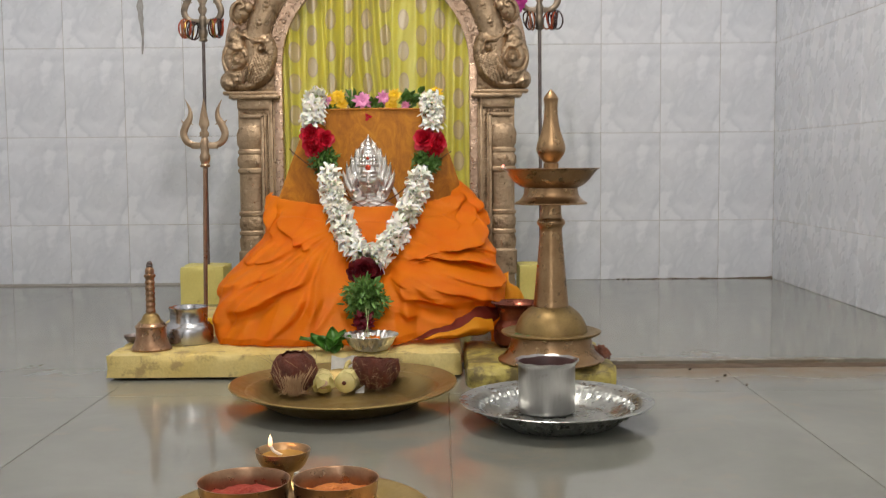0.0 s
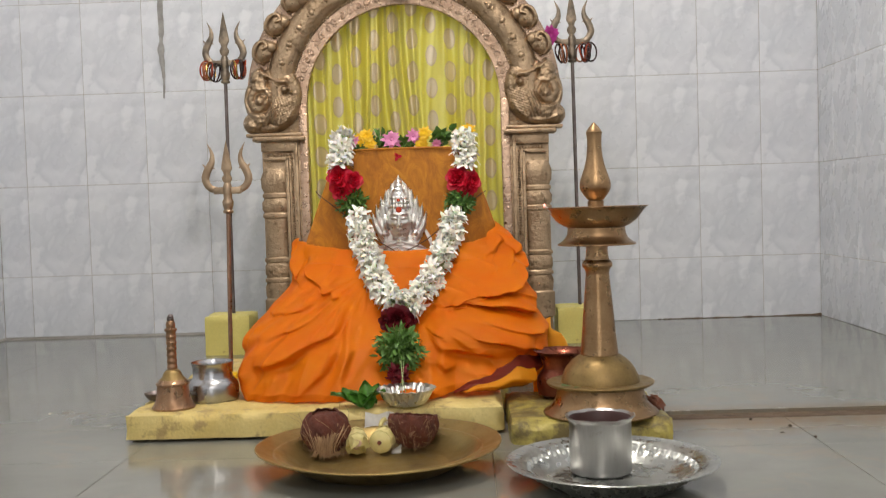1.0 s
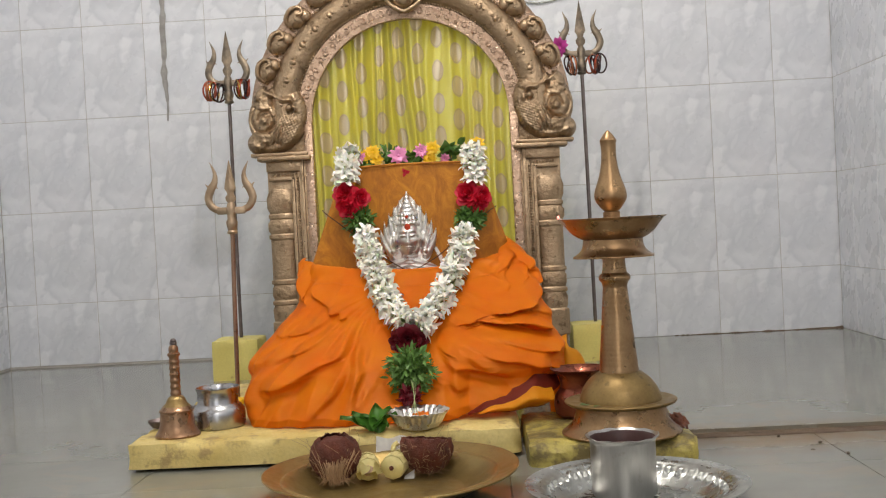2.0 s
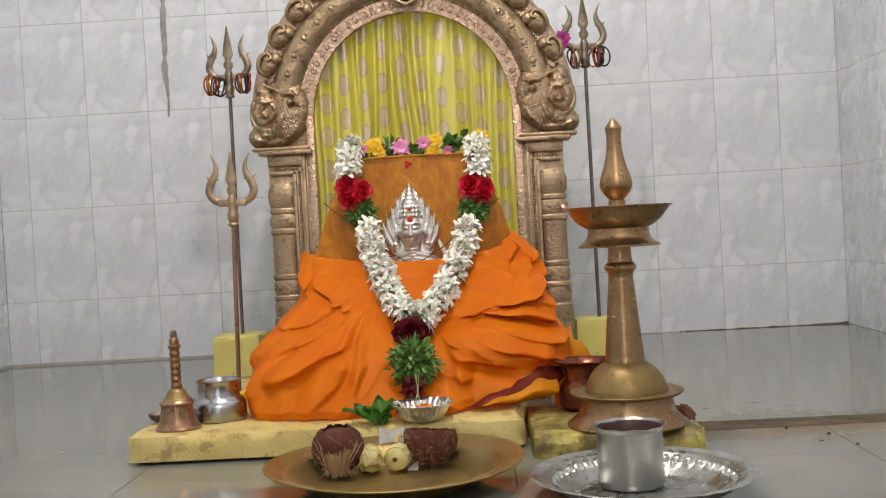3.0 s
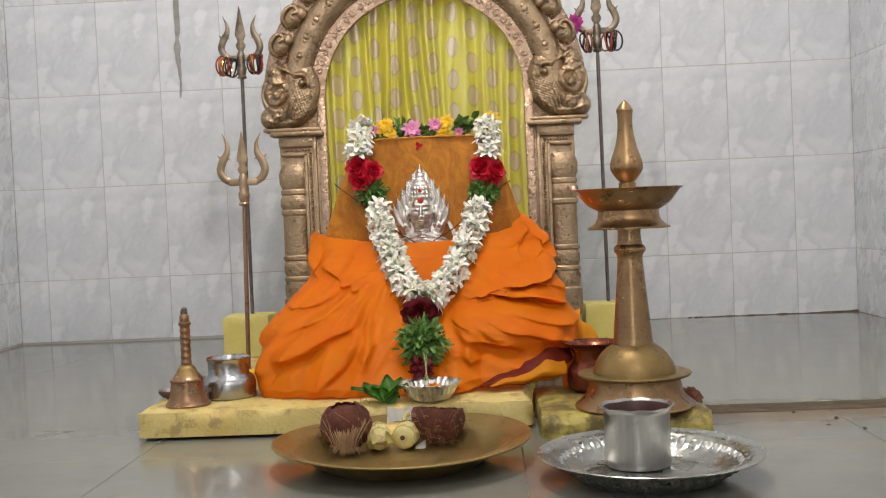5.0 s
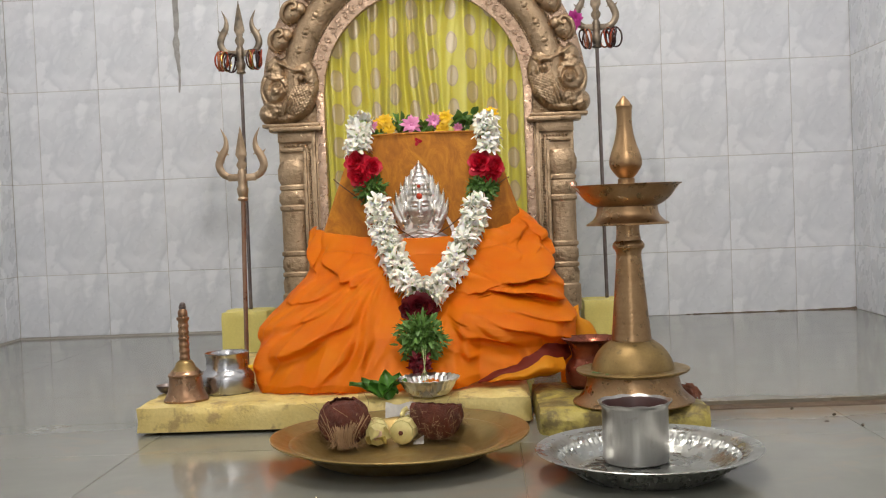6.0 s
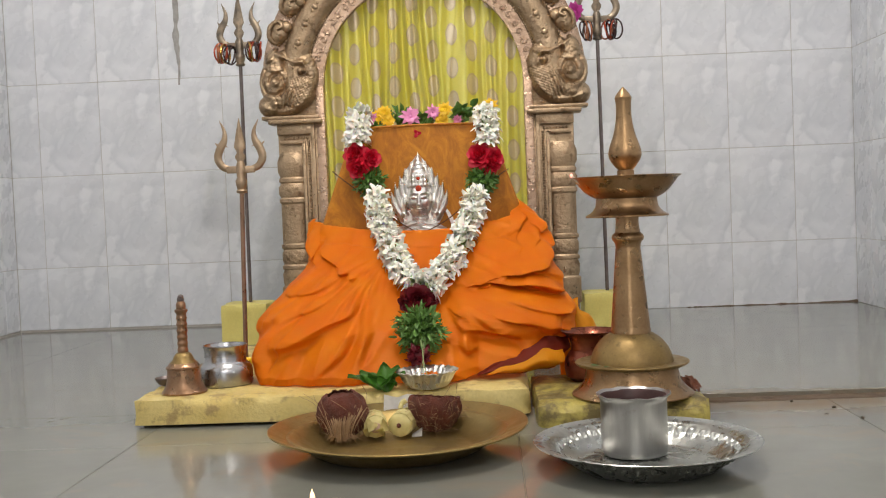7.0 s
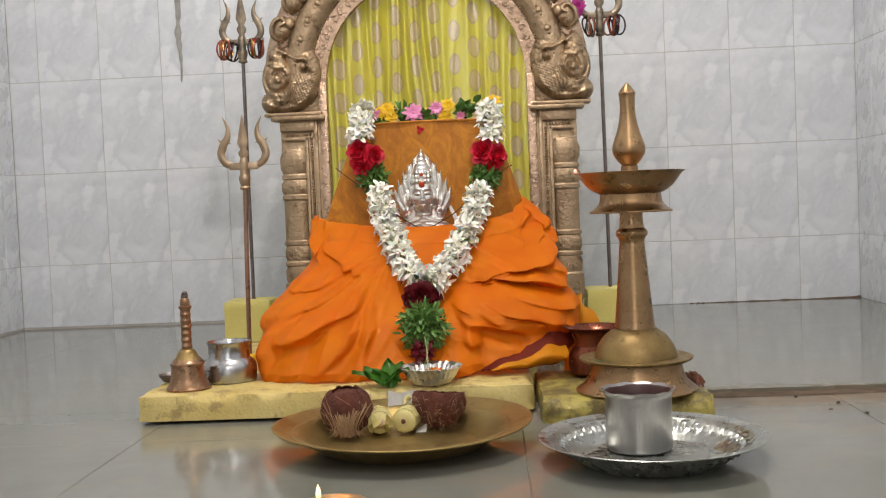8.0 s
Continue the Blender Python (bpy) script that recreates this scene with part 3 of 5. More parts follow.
def pillar(s):
    """s: -1 or 1, the side on which it stands. Inner edge at 0.265, outer at 0.40 from the middle."""
    def X(a, b):
        return (s * a, s * b) if s > 0 else (s * b, s * a)
    name = part("pillar", box(bmesh.new(), *X(0.285, 0.392), -0.012, 0.02, 0.0, 0.585, 0.003), M_REPOUSSE, arch, smooth=40)
    part("inner_strip", box(bmesh.new(), *X(0.264, 0.287), -0.018, 0.015, 0.0, 0.682, 0.003), M_REPOUSSE_BRIGHT, name, "bright hammered strip")
    bm = bmesh.new()
    for (a, b), (z0, z1) in (((0.298, 0.392), (0.556, 0.585)), ((0.292, 0.302), (0.0, 0.585)), ((0.318, 0.327), (0.0, 0.540)), ((0.318, 0.385), (0.531, 0.540))):
        box(bm, *X(a, b), -0.024, -0.008, z0, z1, 0.002)
    part("frame", bm, M_REPOUSSE, name)
    bm = bmesh.new()
    for k in range(70):
        ball(bm, (s * 0.310, -0.014, 0.02 + k * 0.0075), (0.0042, 0.005, 0.0036), u=6, v=4)
    for k in range(8):
        ball(bm, (s * (0.314 + k * 0.0085), -0.014, 0.547), (0.0036, 0.005, 0.004), u=6, v=4)
    tagged(part("beading", bm, M_REPOUSSE, name, smooth=80), kind="stuff")
    prof = [(0.028, 0.0), (0.030, 0.08), (0.036, 0.085), (0.036, 0.150), (0.031, 0.155), (0.033, 0.163), (0.034, 0.185), (0.030, 0.197), (0.034, 0.200), (0.034, 0.208), (0.029, 0.212), (0.033, 0.222), (0.033, 0.243), (0.028, 0.252), (0.034, 0.256), (0.034, 0.264),
            (0.028, 0.268), (0.0275, 0.32), (0.028, 0.372), (0.034, 0.378), (0.034, 0.386), (0.030, 0.390), (0.035, 0.400), (0.035, 0.418), (0.028, 0.428), (0.033, 0.432), (0.033, 0.440), (0.029, 0.444), (0.035, 0.458), (0.036, 0.484), (0.030, 0.503), (0.022, 0.510)]
    ob = part("half_column", lathe([(r, z) for r, z in prof], 28, at=(0, 0, 0)), M_REPOUSSE, name, smooth=35)
    ob.matrix_basis = pose(s * 0.358, -0.010, 0) @ Matrix.Diagonal((1.12, 0.42, 1, 1))
    part("backing", box(bmesh.new(), *X(0.268, 0.422), -0.006, 0.012, 0.600, 0.735, 0.003), M_REPOUSSE, name)
    bm = box(bmesh.new(), *X(0.27, 0.412), -0.042, 0.015, 0.583, 0.596, 0.004)
    box(bm, *X(0.278, 0.430), -0.034, 0.015, 0.596, 0.606, 0.003)
    part("capital", bm, M_REPOUSSE, name)


pillar(-1)
pillar(1)


def sea_monster(s):
    """A fish-like head in hammered relief: scaled body, eye, gill lines, a curled snout with a boss, an ear and a horn."""
    lumps = ((0.326, 0.700, 0.050, 0.076, -12, 0.040), (0.352, 0.652, 0.072, 0.046, 24, 0.040), (0.388, 0.690, 0.046, 0.066, 8, 0.044),
             (0.386, 0.748, 0.032, 0.030, -20, 0.036), (0.398, 0.766, 0.014, 0.026, -35, 0.028), (0.336, 0.760, 0.050, 0.026, -8, 0.030), (0.412, 0.634, 0.028, 0.030, 0, 0.034))

    def bend(x, z, pts, width):
        return math.exp(-(min(math.hypot(x - a, z - b) for a, b in pts) / width) ** 2)
    brow = [(p.x, p.z) for p in spline([(0.304, 0, 0.716), (0.312, 0, 0.742), (0.334, 0, 0.744), (0.362, 0, 0.756), (0.388, 0, 0.776)], 8)]
    throat = [(p.x, p.z) for p in spline([(0.366, 0, 0.750), (0.350, 0, 0.722), (0.352, 0, 0.690), (0.372, 0, 0.662)], 8)]
    curl = [(p.x, p.z) for p in spline([(0.412, 0, 0.726), (0.424, 0, 0.695), (0.408, 0, 0.664), (0.380, 0, 0.662), (0.364, 0, 0.684), (0.374, 0, 0.712), (0.394, 0, 0.712), (0.402, 0, 0.694)], 8)]
    jaw = [(p.x, p.z) for p in spline([(0.296, 0, 0.668), (0.318, 0, 0.636), (0.352, 0, 0.618), (0.392, 0, 0.620), (0.428, 0, 0.632)], 8)]

    def relief(x, z):
        h = 0.0
        for cx, cz, rx, rz, rot, a in lumps:
            c, k = math.cos(radians(rot)), math.sin(radians(rot))
            dx, dz = x - cx, z - cz
            q = ((dx * c - dz * k) / rx) ** 2 + ((dx * k + dz * c) / rz) ** 2
            if q < 1:
                v = a * (1 - q) ** 0.36
                h = max(h, v) + 0.18 * min(h, v)
        if h <= 0:
            return 0.0
        f = min(1.0, h / 0.02)
        h += f * (0.007 * bend(x, z, brow, 0.006) - 0.014 * bend(x, z, throat, 0.0055) - 0.008 * bend(x, z, curl, 0.0042) + 0.005 * bend(x, z, jaw, 0.007))
        e = math.hypot(x - 0.319, z - 0.722)
        h += 0.011 * math.exp(-(e / 0.0085) ** 4) - 0.007 * math.exp(-((e - 0.0125) / 0.003) ** 2)
        b = math.hypot(x - 0.386, z - 0.692)
        h += 0.014 * math.exp(-(b / 0.011) ** 4)
        if x < 0.345 and 0.628 < z < 0.706:
            h += f * 0.0015 * math.sin(x * 620 + z * 310) * math.sin(z * 620 - x * 200)
        g = math.exp(-((x - 0.352) / 0.018) ** 2 - ((z - 0.660) / 0.032) ** 2)
        h += g * 0.0034 * math.sin((x + 0.35 * (z - 0.66)) * 640)
        return max(0.0005, h + 0.0016 * noise.noise((x * 130, z * 130, s)))
    nx, nz = 100, 118
    bm = bmesh.new()
    rows = []
    for j in range(nz + 1):
        rows.append([])
        for i in range(nx + 1):
            x, z = 0.268 + 0.176 * i / nx, 0.600 + 0.200 * j / nz
            h = relief(x, z)
            rows[-1].append(bm.verts.new((s * x, -0.004 - h, z)) if h > 0 else None)
    for a, b in zip(rows, rows[1:]):
        for i in range(nx):
            q = (a[i], a[i + 1], b[i + 1], b[i])
            if all(q):
                bm.faces.new(q)
    bmesh.ops.delete(bm, geom=[v for v in bm.verts if not v.link_faces], context="VERTS")
    thicken(bm, 0.0015 * s)
    part("sea_monster_head", bm, M_REPOUSSE, arch, smooth=80)


sea_monster(-1)
sea_monster(1)

# ---- yellow brocade behind the arch ----
def brocade_material():
    n = Nodes("yellow_brocade")
    sep = n.node("ShaderNodeSeparateXYZ", Vector=n.coord)
    x, z = sep.outputs[0], sep.outputs[2]
    col_i = n.math("MULTIPLY", x, 1 / 0.052)
    odd = n.math("MODULO", n.math("ABSOLUTE", n.math("FLOOR", col_i)), 2.0)
    row = n.math("ADD", n.math("MULTIPLY", z, 1 / 0.090), n.math("MULTIPLY", odd, 0.5))
    fx, fz = n.math("SUBTRACT", n.math("FRACT", col_i), 0.5), n.math("SUBTRACT", n.math("FRACT", row), 0.5)
    wob = n.math("MULTIPLY", n.math("SUBTRACT", n.noise(60, 2), 0.5), 0.07)
    d = n.math("ADD", n.math("SQRT", n.math("ADD", n.math("POWER", n.math("MULTIPLY", fx, 1.04), 2.0), n.math("POWER", n.math("MULTIPLY", fz, 0.98), 2.0))), wob)
    dot = n.step(d, 0.33, 0.30)
    rim = n.math("MULTIPLY", dot, n.step(d, 0.24, 0.28))
    weave = n.noise(500, 2)
    col = n.mix(n.step(n.noise(9), 0.3, 0.7), (0.98, 0.93, 0.22), (0.96, 0.87, 0.14))
    col = n.mix(dot, col, (0.95, 0.82, 0.58))
    col = n.mix(n.math("MULTIPLY", rim, 0.25), col, (0.34, 0.22, 0.03))
    n.bump(n.math("ADD", weave, dot), 0.15, 0.001)
    return n.out(Base_Color=col, Metallic=n.step(dot, 0, 1, 0.08, 0.50), Roughness=n.step(dot, 0, 1, 0.34, 0.30), Specular_IOR_Level=0.8, Coat_Weight=1.0, Coat_Roughness=0.22, Coat_IOR=1.9)


def brocade(u, v):
    x = -0.31 + 0.62 * u
    z = 0.05 + 0.92 * v
    w = x * 108 + 3.4 * noise.noise((x * 9, z * 1.6, 0)) + 1.2 * noise.noise((x * 22, z * 3, 4))
    f = math.sin(w) + 0.35 * math.sin(2.3 * w + 4 * noise.noise((x * 5, z * 2.5, 8)))
    y = 0.0215 * (math.copysign(abs(f) ** 0.7, f) - 0.35 * math.cos(2 * w + 1)) * (0.75 + 0.5 * noise.noise((x * 12, z * 2, 9)))
    return x, y, z


ob = new("brocade_cloth", put("brocade_cloth", thicken(grid(brocade, 300, 90), 0.0012), brocade_material(), 80))
ob.location = (ACX, AY + 0.032, 0)
tagged(ob, "shiny yellow brocade with gold paisley spots hung in folds", "cloth")

# ---- tridents ----
M_ROD = surface("brown_copper_rod", (0.40, 0.25, 0.17), (0.28, 0.165, 0.11), 0.36, 0.85, big=30, fine=200)
def trident(loc, height, scale, metal, rod, rod_r, label, head_z, lean=(0, 0)):
    """Stands at loc; head_z is the height of the crossing of the prongs above loc."""
    t = thing("trident", loc, label, "trident", "tridents")
    k = scale
    foot = (0, 0, -0.002)
    part("pole", tube([foot, (lean[0] * 0.5, lean[1] * 0.5, head_z * 0.5), (lean[0], lean[1], head_z - 0.05 * k)], rod_r, 12), rod, t)
    h = lambda x, z: (lean[0] + x * k, lean[1], head_z + z * k)
    bm = lathe([(0.006 * k, -0.062 * k), (0.012 * k, -0.060 * k), (0.013 * k, -0.056 * k), (0.010 * k, -0.052 * k), (0.013 * k, -0.042 * k), (0.014 * k, -0.032 * k), (0.010 * k, -0.024 * k), (0.011 * k, -0.014 * k), (0.012 * k, 0.0), (0.009 * k, 0.012 * k), (0.004 * k, 0.02 * k)], 20, at=(lean[0], lean[1], head_z))
    part("socket", bm, metal, t)
    prof = [(0.010, -0.012), (0.016, -0.004), (0.013, 0.008), (0.008, 0.016), (0.015, 0.026), (0.016, 0.033), (0.009, 0.042), (0.012, 0.050), (0.0175, 0.058), (0.0165, 0.066), (0.011, 0.092), (0.005, 0.120), (0.0008, 0.140)]
    bm = bmesh.new()
    for s in (1,):
        front = [bm.verts.new((x * k, -0.0035 * k * min(1, x / 0.008), z * k)) for x, z in prof] + [bm.verts.new((-x * k, -0.0035 * k * min(1, x / 0.008), z * k)) for x, z in reversed(prof)]
        ridge = [bm.verts.new((0, -0.008 * k if z < 0.13 else 0, z * k)) for x, z in prof]
        back = [bm.verts.new((v.co.x, -v.co.y, v.co.z)) for v in front]
        n = len(prof)
        for i in range(n - 1):
            bm.faces.new((front[i], front[i + 1], ridge[i + 1], ridge[i]))
            bm.faces.new((ridge[i], ridge[i + 1], front[2 * n - 2 - i], front[2 * n - 1 - i]))
            bm.faces.new((back[i], back[2 * n - 1 - i], back[2 * n - 2 - i], back[i + 1]))
        for i in range(2 * n):
            j = (i + 1) % (2 * n)
            bm.faces.new((front[i], back[i], back[j], front[j]))
    ob = part("spear", bm, metal, t, smooth=30)
    ob.location = h(0, 0)
    for s in (-1, 1):
        pts = spline([h(s * x, z) for x, z in ((0.004, -0.002), (0.024, -0.004), (0.044, 0.004), (0.054, 0.024), (0.048, 0.046), (0.037, 0.066), (0.036, 0.088), (0.047, 0.114))], 5)
        m = len(pts) - 1
        radii = [k * (0.0085 * (1 - 0.15 * math.cos(i / m * 6)) if i / m < 0.62 else 0.0098 * max(0.04, (1 - i / m) / 0.38) ** 0.8) for i in range(m + 1)]
        bm = tube(pts, radii, 8, None, 0.42)
        tube([h(s * 0.049, 0.050), h(s * 0.060, 0.062)], [0.005 * k, 0.0005], 6, bm, 0.5)
        tube([h(s * 0.040, 0.056), h(s * 0.029, 0.050)], [0.004 * k, 0.0005], 6, bm, 0.5)
        part("prong", bm, metal, t, smooth=60)
    part("crossbar", box(bmesh.new(), lean[0] - 0.034 * k, lean[0] + 0.034 * k, lean[1] - 0.005 * k, lean[1] + 0.005 * k, head_z - 0.013 * k, head_z + 0.004 * k, 0.002 * k), metal, t)
    return t


M_BANGLES = [surface("glass_bangle_" + n, c, tuple(0.6 * x for x in c), 0.15, m, big=80) for n, c, m in (("copper", (0.62, 0.22, 0.10), 0.5), ("gold", (0.70, 0.42, 0.10), 0.8), ("dark", (0.06, 0.03, 0.03), 0.0), ("red", (0.45, 0.07, 0.03), 0.1))]


def bangles(t, x, y, z, n, kinds, seed):
    rng = random.Random(seed)
    for i in range(n):
        bm = ring(bmesh.new(), (0, 0, 0), 0.025 + 0.002 * rng.random(), 0.0024, seg=20, sides=6)
        ob = part("bangle", bm, M_BANGLES[rng.choice(kinds)], t, "thin glass bangle")
        ob.matrix_basis = pose(x + 0.0042 * (i - n / 2), y + 0.003 * rng.uniform(-1, 1), z - 0.020 + 0.003 * rng.random(), 0, 90 + rng.uniform(-14, 14), rng.uniform(-35, 35))


tall = "tall dark steel trident hung with glass bangles in a yellow pedestal"
left_tall = trident((-0.434, -0.45, 0.106), 0.85, 1.0, M_BLADE, M_IRON, 0.0050, tall, 0.715, (0.003, 0))
bangles(left_tall, -0.044, -0.006, 0.708, 6, (0, 0, 1, 3), 1)
bangles(left_tall, 0.047, -0.006, 0.710, 7, (1, 0, 2, 3), 2)
bangles(left_tall, -0.018, -0.008, 0.702, 2, (2,), 3)
right_tall = trident((0.556, -0.45, 0.102), 0.87, 1.0, M_BLADE, M_IRON, 0.0050, tall, 0.745, (-0.004, 0))
bangles(right_tall, -0.030, -0.006, 0.728, 4, (2, 0, 3), 4)
bangles(right_tall, 0.036, -0.006, 0.728, 7, (2, 2, 0, 3), 5)
short = trident((-0.276, -1.20, PLAT), 0.5, 0.86, M_BLADE_BRASS, M_ROD, 0.0047, "shorter copper trident standing on the platform", 0.403, (0.008, 0))
for o in short.children:
    if o.name.startswith("spear"):
        o.scale = (0.75, 1, 0.84)
for o in left_tall.children + right_tall.children:
    if o.name.startswith("spear"):
        o.scale = (0.82, 1, 1)

# ---- turned metalware ----
def vessel(name, profile, material, loc, label, category, seg=56, wobble=None, thick=0.0012, smooth=35):
    """A hollow turned vessel: the outside going up, then the inside going down."""
    inner = [(max(r - thick, 0.0004), z + (thick if i == 0 else 0)) for i, (r, z) in enumerate(profile)]
    bm = lathe(profile + inner[::-1], seg, wobble=wobble)
    t = thing(name, loc, label, category)
    part("body", bm, material, t, smooth=smooth)
    return t


bell = thing("hand_bell", (-0.303, -1.55, PLAT), "copper hand bell with a turned handle on the platform", "bell")
part("bell_cup", lathe([(0.034, 0.004), (0.0385, 0.0), (0.0392, 0.003), (0.036, 0.007), (0.0325, 0.014), (0.030, 0.022), (0.0288, 0.034), (0.0285, 0.042), (0.0305, 0.0435), (0.0305, 0.046), (0.027, 0.048), (0.024, 0.053)], 48), M_COPPER, bell, smooth=35)
part("shoulder", lathe([(0.0245, 0.052), (0.018, 0.058), (0.0165, 0.063), (0.0135, 0.068), (0.009, 0.071)], 40), M_BRASS_PALE, bell, "paler brass shoulder")
hp = [(0.0085, 0.070)]
for i, z in enumerate((0.074, 0.085, 0.096, 0.107, 0.118, 0.129)):
    hp += [(0.0092, z), (0.0096, z + 0.002), (0.0086, z + 0.004), (0.0082, z + 0.007), (0.0087, z + 0.010)]
hp += [(0.0112, 0.142), (0.0112, 0.145), (0.008, 0.147), (0.0085, 0.152), (0.0078, 0.157), (0.005, 0.160)]
part("handle", lathe(hp, 28), M_COPPER, bell)
bm = ball(bmesh.new(), (0, 0, 0.163), (0.0065, 0.0055, 0.006))
ball(bm, (0.001, -0.002, 0.168), (0.005, 0.005, 0.004))
part("finial", bm, M_IRON, bell, "worn dark knob")
part("clapper", lathe([(0.002, 0.045), (0.002, 0.012), (0.006, 0.008), (0.005, 0.002)], 12), M_IRON, bell)

vessel("water_pot", [(0.043, 0.0), (0.0465, 0.002), (0.0480, 0.006), (0.0485, 0.026), (0.0470, 0.033), (0.0420, 0.039), (0.0385, 0.042), (0.0370, 0.045), (0.0366, 0.064), (0.0382, 0.069), (0.0398, 0.0715), (0.0398, 0.073)], M_STEEL, (-0.247, -1.48, PLAT), "small polished steel water pot on the platform", "pot")
vessel("copper_pot", [(0.036, 0.0), (0.045, 0.007), (0.0475, 0.022), (0.046, 0.038), (0.040, 0.048), (0.035, 0.054), (0.0345, 0.062), (0.038, 0.074), (0.046, 0.083), (0.0525, 0.0865), (0.0528, 0.088)], M_COPPER_RED, (0.412, -1.47, 0.031), "reddish copper pot beside the oil lamp", "pot")

# ladle lying behind the bell
ladle = thing("ladle", (-0.318, -1.46, PLAT), "black iron ladle leaning on the pot behind the bell", "ladle")
part("handle", tube([(-0.026, -0.012, 0.016), (0.008, 0.0, 0.030), (0.058, 0.016, 0.044)], 0.0055, 8, None, 0.6, (0, 0, 1)), M_IRON, ladle)
ob = part("bowl", lathe([(0.004, 0.0), (0.014, 0.004), (0.020, 0.012), (0.021, 0.016), (0.019, 0.014), (0.012, 0.006), (0.003, 0.003)], 24), M_IRON, ladle)
ob.location = (-0.040, -0.016, 0.0)

# foil bowl
foil = thing("foil_bowl", (0.124, -1.580, PLAT), "small crinkled silver foil bowl on the platform edge", "bowl")
crinkle = lambda a, r, z: (0.0010 * math.sin(31 * a + 40 * z) * (z > 0.012), 0.0008 * math.sin(23 * a + 1) * (z > 0.024))
part("body", lathe([(0.026, 0.0), (0.034, 0.003), (0.042, 0.012), (0.047, 0.024), (0.0535, 0.030), (0.0530, 0.0308), (0.0465, 0.0262), (0.041, 0.014), (0.032, 0.005), (0.002, 0.004)], 120, wobble=crinkle), M_SILVER, foil, smooth=20)

# ---- oil lamp ----
LX, LY, LZ = 0.464, -1.63, 0.031
lamp = thing("oil_lamp", (LX, LY, LZ), "tall standing brass oil lamp with a wide wick dish", "oil lamp")
part("base", lathe(smooth_profile([(0.092, 0.0), (0.0975, 0.001), (0.0985, 0.004), (0.090, 0.010), (0.080, 0.022), (0.075, 0.038), (0.074, 0.048)], 4), 72), M_BRASS, lamp)
flange = part("flange", lathe(smooth_profile([(0.070, 0.047), (0.086, 0.049), (0.0915, 0.0525), (0.0925, 0.0545), (0.090, 0.0555), (0.078, 0.0548), (0.066, 0.0548)], 3), 72), M_BRASS_PALE, lamp, "flat rim stained with turmeric")
M_GREEN_STAIN = surface("green_verdigris", (0.09, 0.22, 0.08), (0.18, 0.22, 0.07), 0.8, big=60)
for a0, a1 in ((203, 222), (228, 236)):
    part("verdigris", grid(lambda u, v, a0=a0, a1=a1: ((0.0715 + 0.012 * v * math.sin(3.14 * u)) * math.cos(radians(a0 + (a1 - a0) * u)), (0.0715 + 0.012 * v * math.sin(3.14 * u)) * math.sin(radians(a0 + (a1 - a0) * u)), 0.0559 + 0.0004 * v), 16, 4), M_GREEN_STAIN, flange, "green stain")
part("dome", lathe(smooth_profile([(0.0675, 0.054), (0.066, 0.062), (0.060, 0.077), (0.049, 0.091), (0.036, 0.1005), (0.030, 0.102)], 5), 64), M_BRASS_PALE, lamp, "domed foot dusted with turmeric")
cp = [(0.031, 0.099), (0.0325, 0.101), (0.0325, 0.106)]
for i in range(16):
    r = 0.0318 - 0.0112 * i / 15
    cp += [(r, 0.108 + 0.0085 * i), (r - 0.0002, 0.1115 + 0.0085 * i), (r - 0.0005, 0.1125 + 0.0085 * i), (r - 0.0004, 0.1140 + 0.0085 * i)]
cp += [(0.0206, 0.246), (0.0222, 0.250), (0.0255, 0.2535), (0.0262, 0.2575), (0.0245, 0.262), (0.0205, 0.2655), (0.0195, 0.272), (0.0185, 0.283), (0.0192, 0.294)]
part("column", lathe(cp, 48), M_BRASS, lamp, smooth=30)
part("skirt", lathe(smooth_profile([(0.018, 0.293), (0.062, 0.291), (0.0665, 0.2915), (0.066, 0.294), (0.058, 0.299), (0.051, 0.308), (0.049, 0.321)], 4), 64), M_BRASS, lamp)
dish = part("dish", lathe(smooth_profile([(0.045, 0.320), (0.055, 0.324), (0.068, 0.333), (0.077, 0.344), (0.084, 0.353), (0.0885, 0.3555), (0.0885, 0.357), (0.082, 0.3545), (0.075, 0.346), (0.065, 0.336), (0.050, 0.330), (0.012, 0.329)], 4), 72), M_BRASS, lamp)
part("finial", lathe(smooth_profile([(0.0135, 0.328), (0.0138, 0.362), (0.0138, 0.366)], 3) + smooth_profile([(0.0115, 0.367), (0.018, 0.374), (0.0255, 0.386), (0.0265, 0.396), (0.0235, 0.408), (0.018, 0.424), (0.0138, 0.443), (0.0122, 0.462), (0.0126, 0.476), (0.0135, 0.482), (0.0136, 0.4845), (0.009, 0.492), (0.0035, 0.4985), (0.0008, 0.501)], 5), 48), M_BRASS, lamp, smooth=45)
M_COTTON = surface("white_cotton", (0.80, 0.77, 0.70), (0.62, 0.56, 0.46), 0.9, big=60)
wick = part("wick", tube([(-0.060, -0.012, 0.338), (-0.078, -0.016, 0.349), (-0.0885, -0.018, 0.3595)], 0.0022, 8), M_COTTON, dish, "burnt cotton wick")


def glow(name, colour, strength):
    n = Nodes(name)
    return n.out(Base_Color=colour, Emission_Color=colour, Emission_Strength=strength, Roughness=0.8)


part("ember", ball(bmesh.new(), (-0.0895, -0.0185, 0.361), (0.0024, 0.0024, 0.0032), u=10, v=8), glow("wick_ember", (1.0, 0.35, 0.28), 1.8), wick, "glowing wick tip")

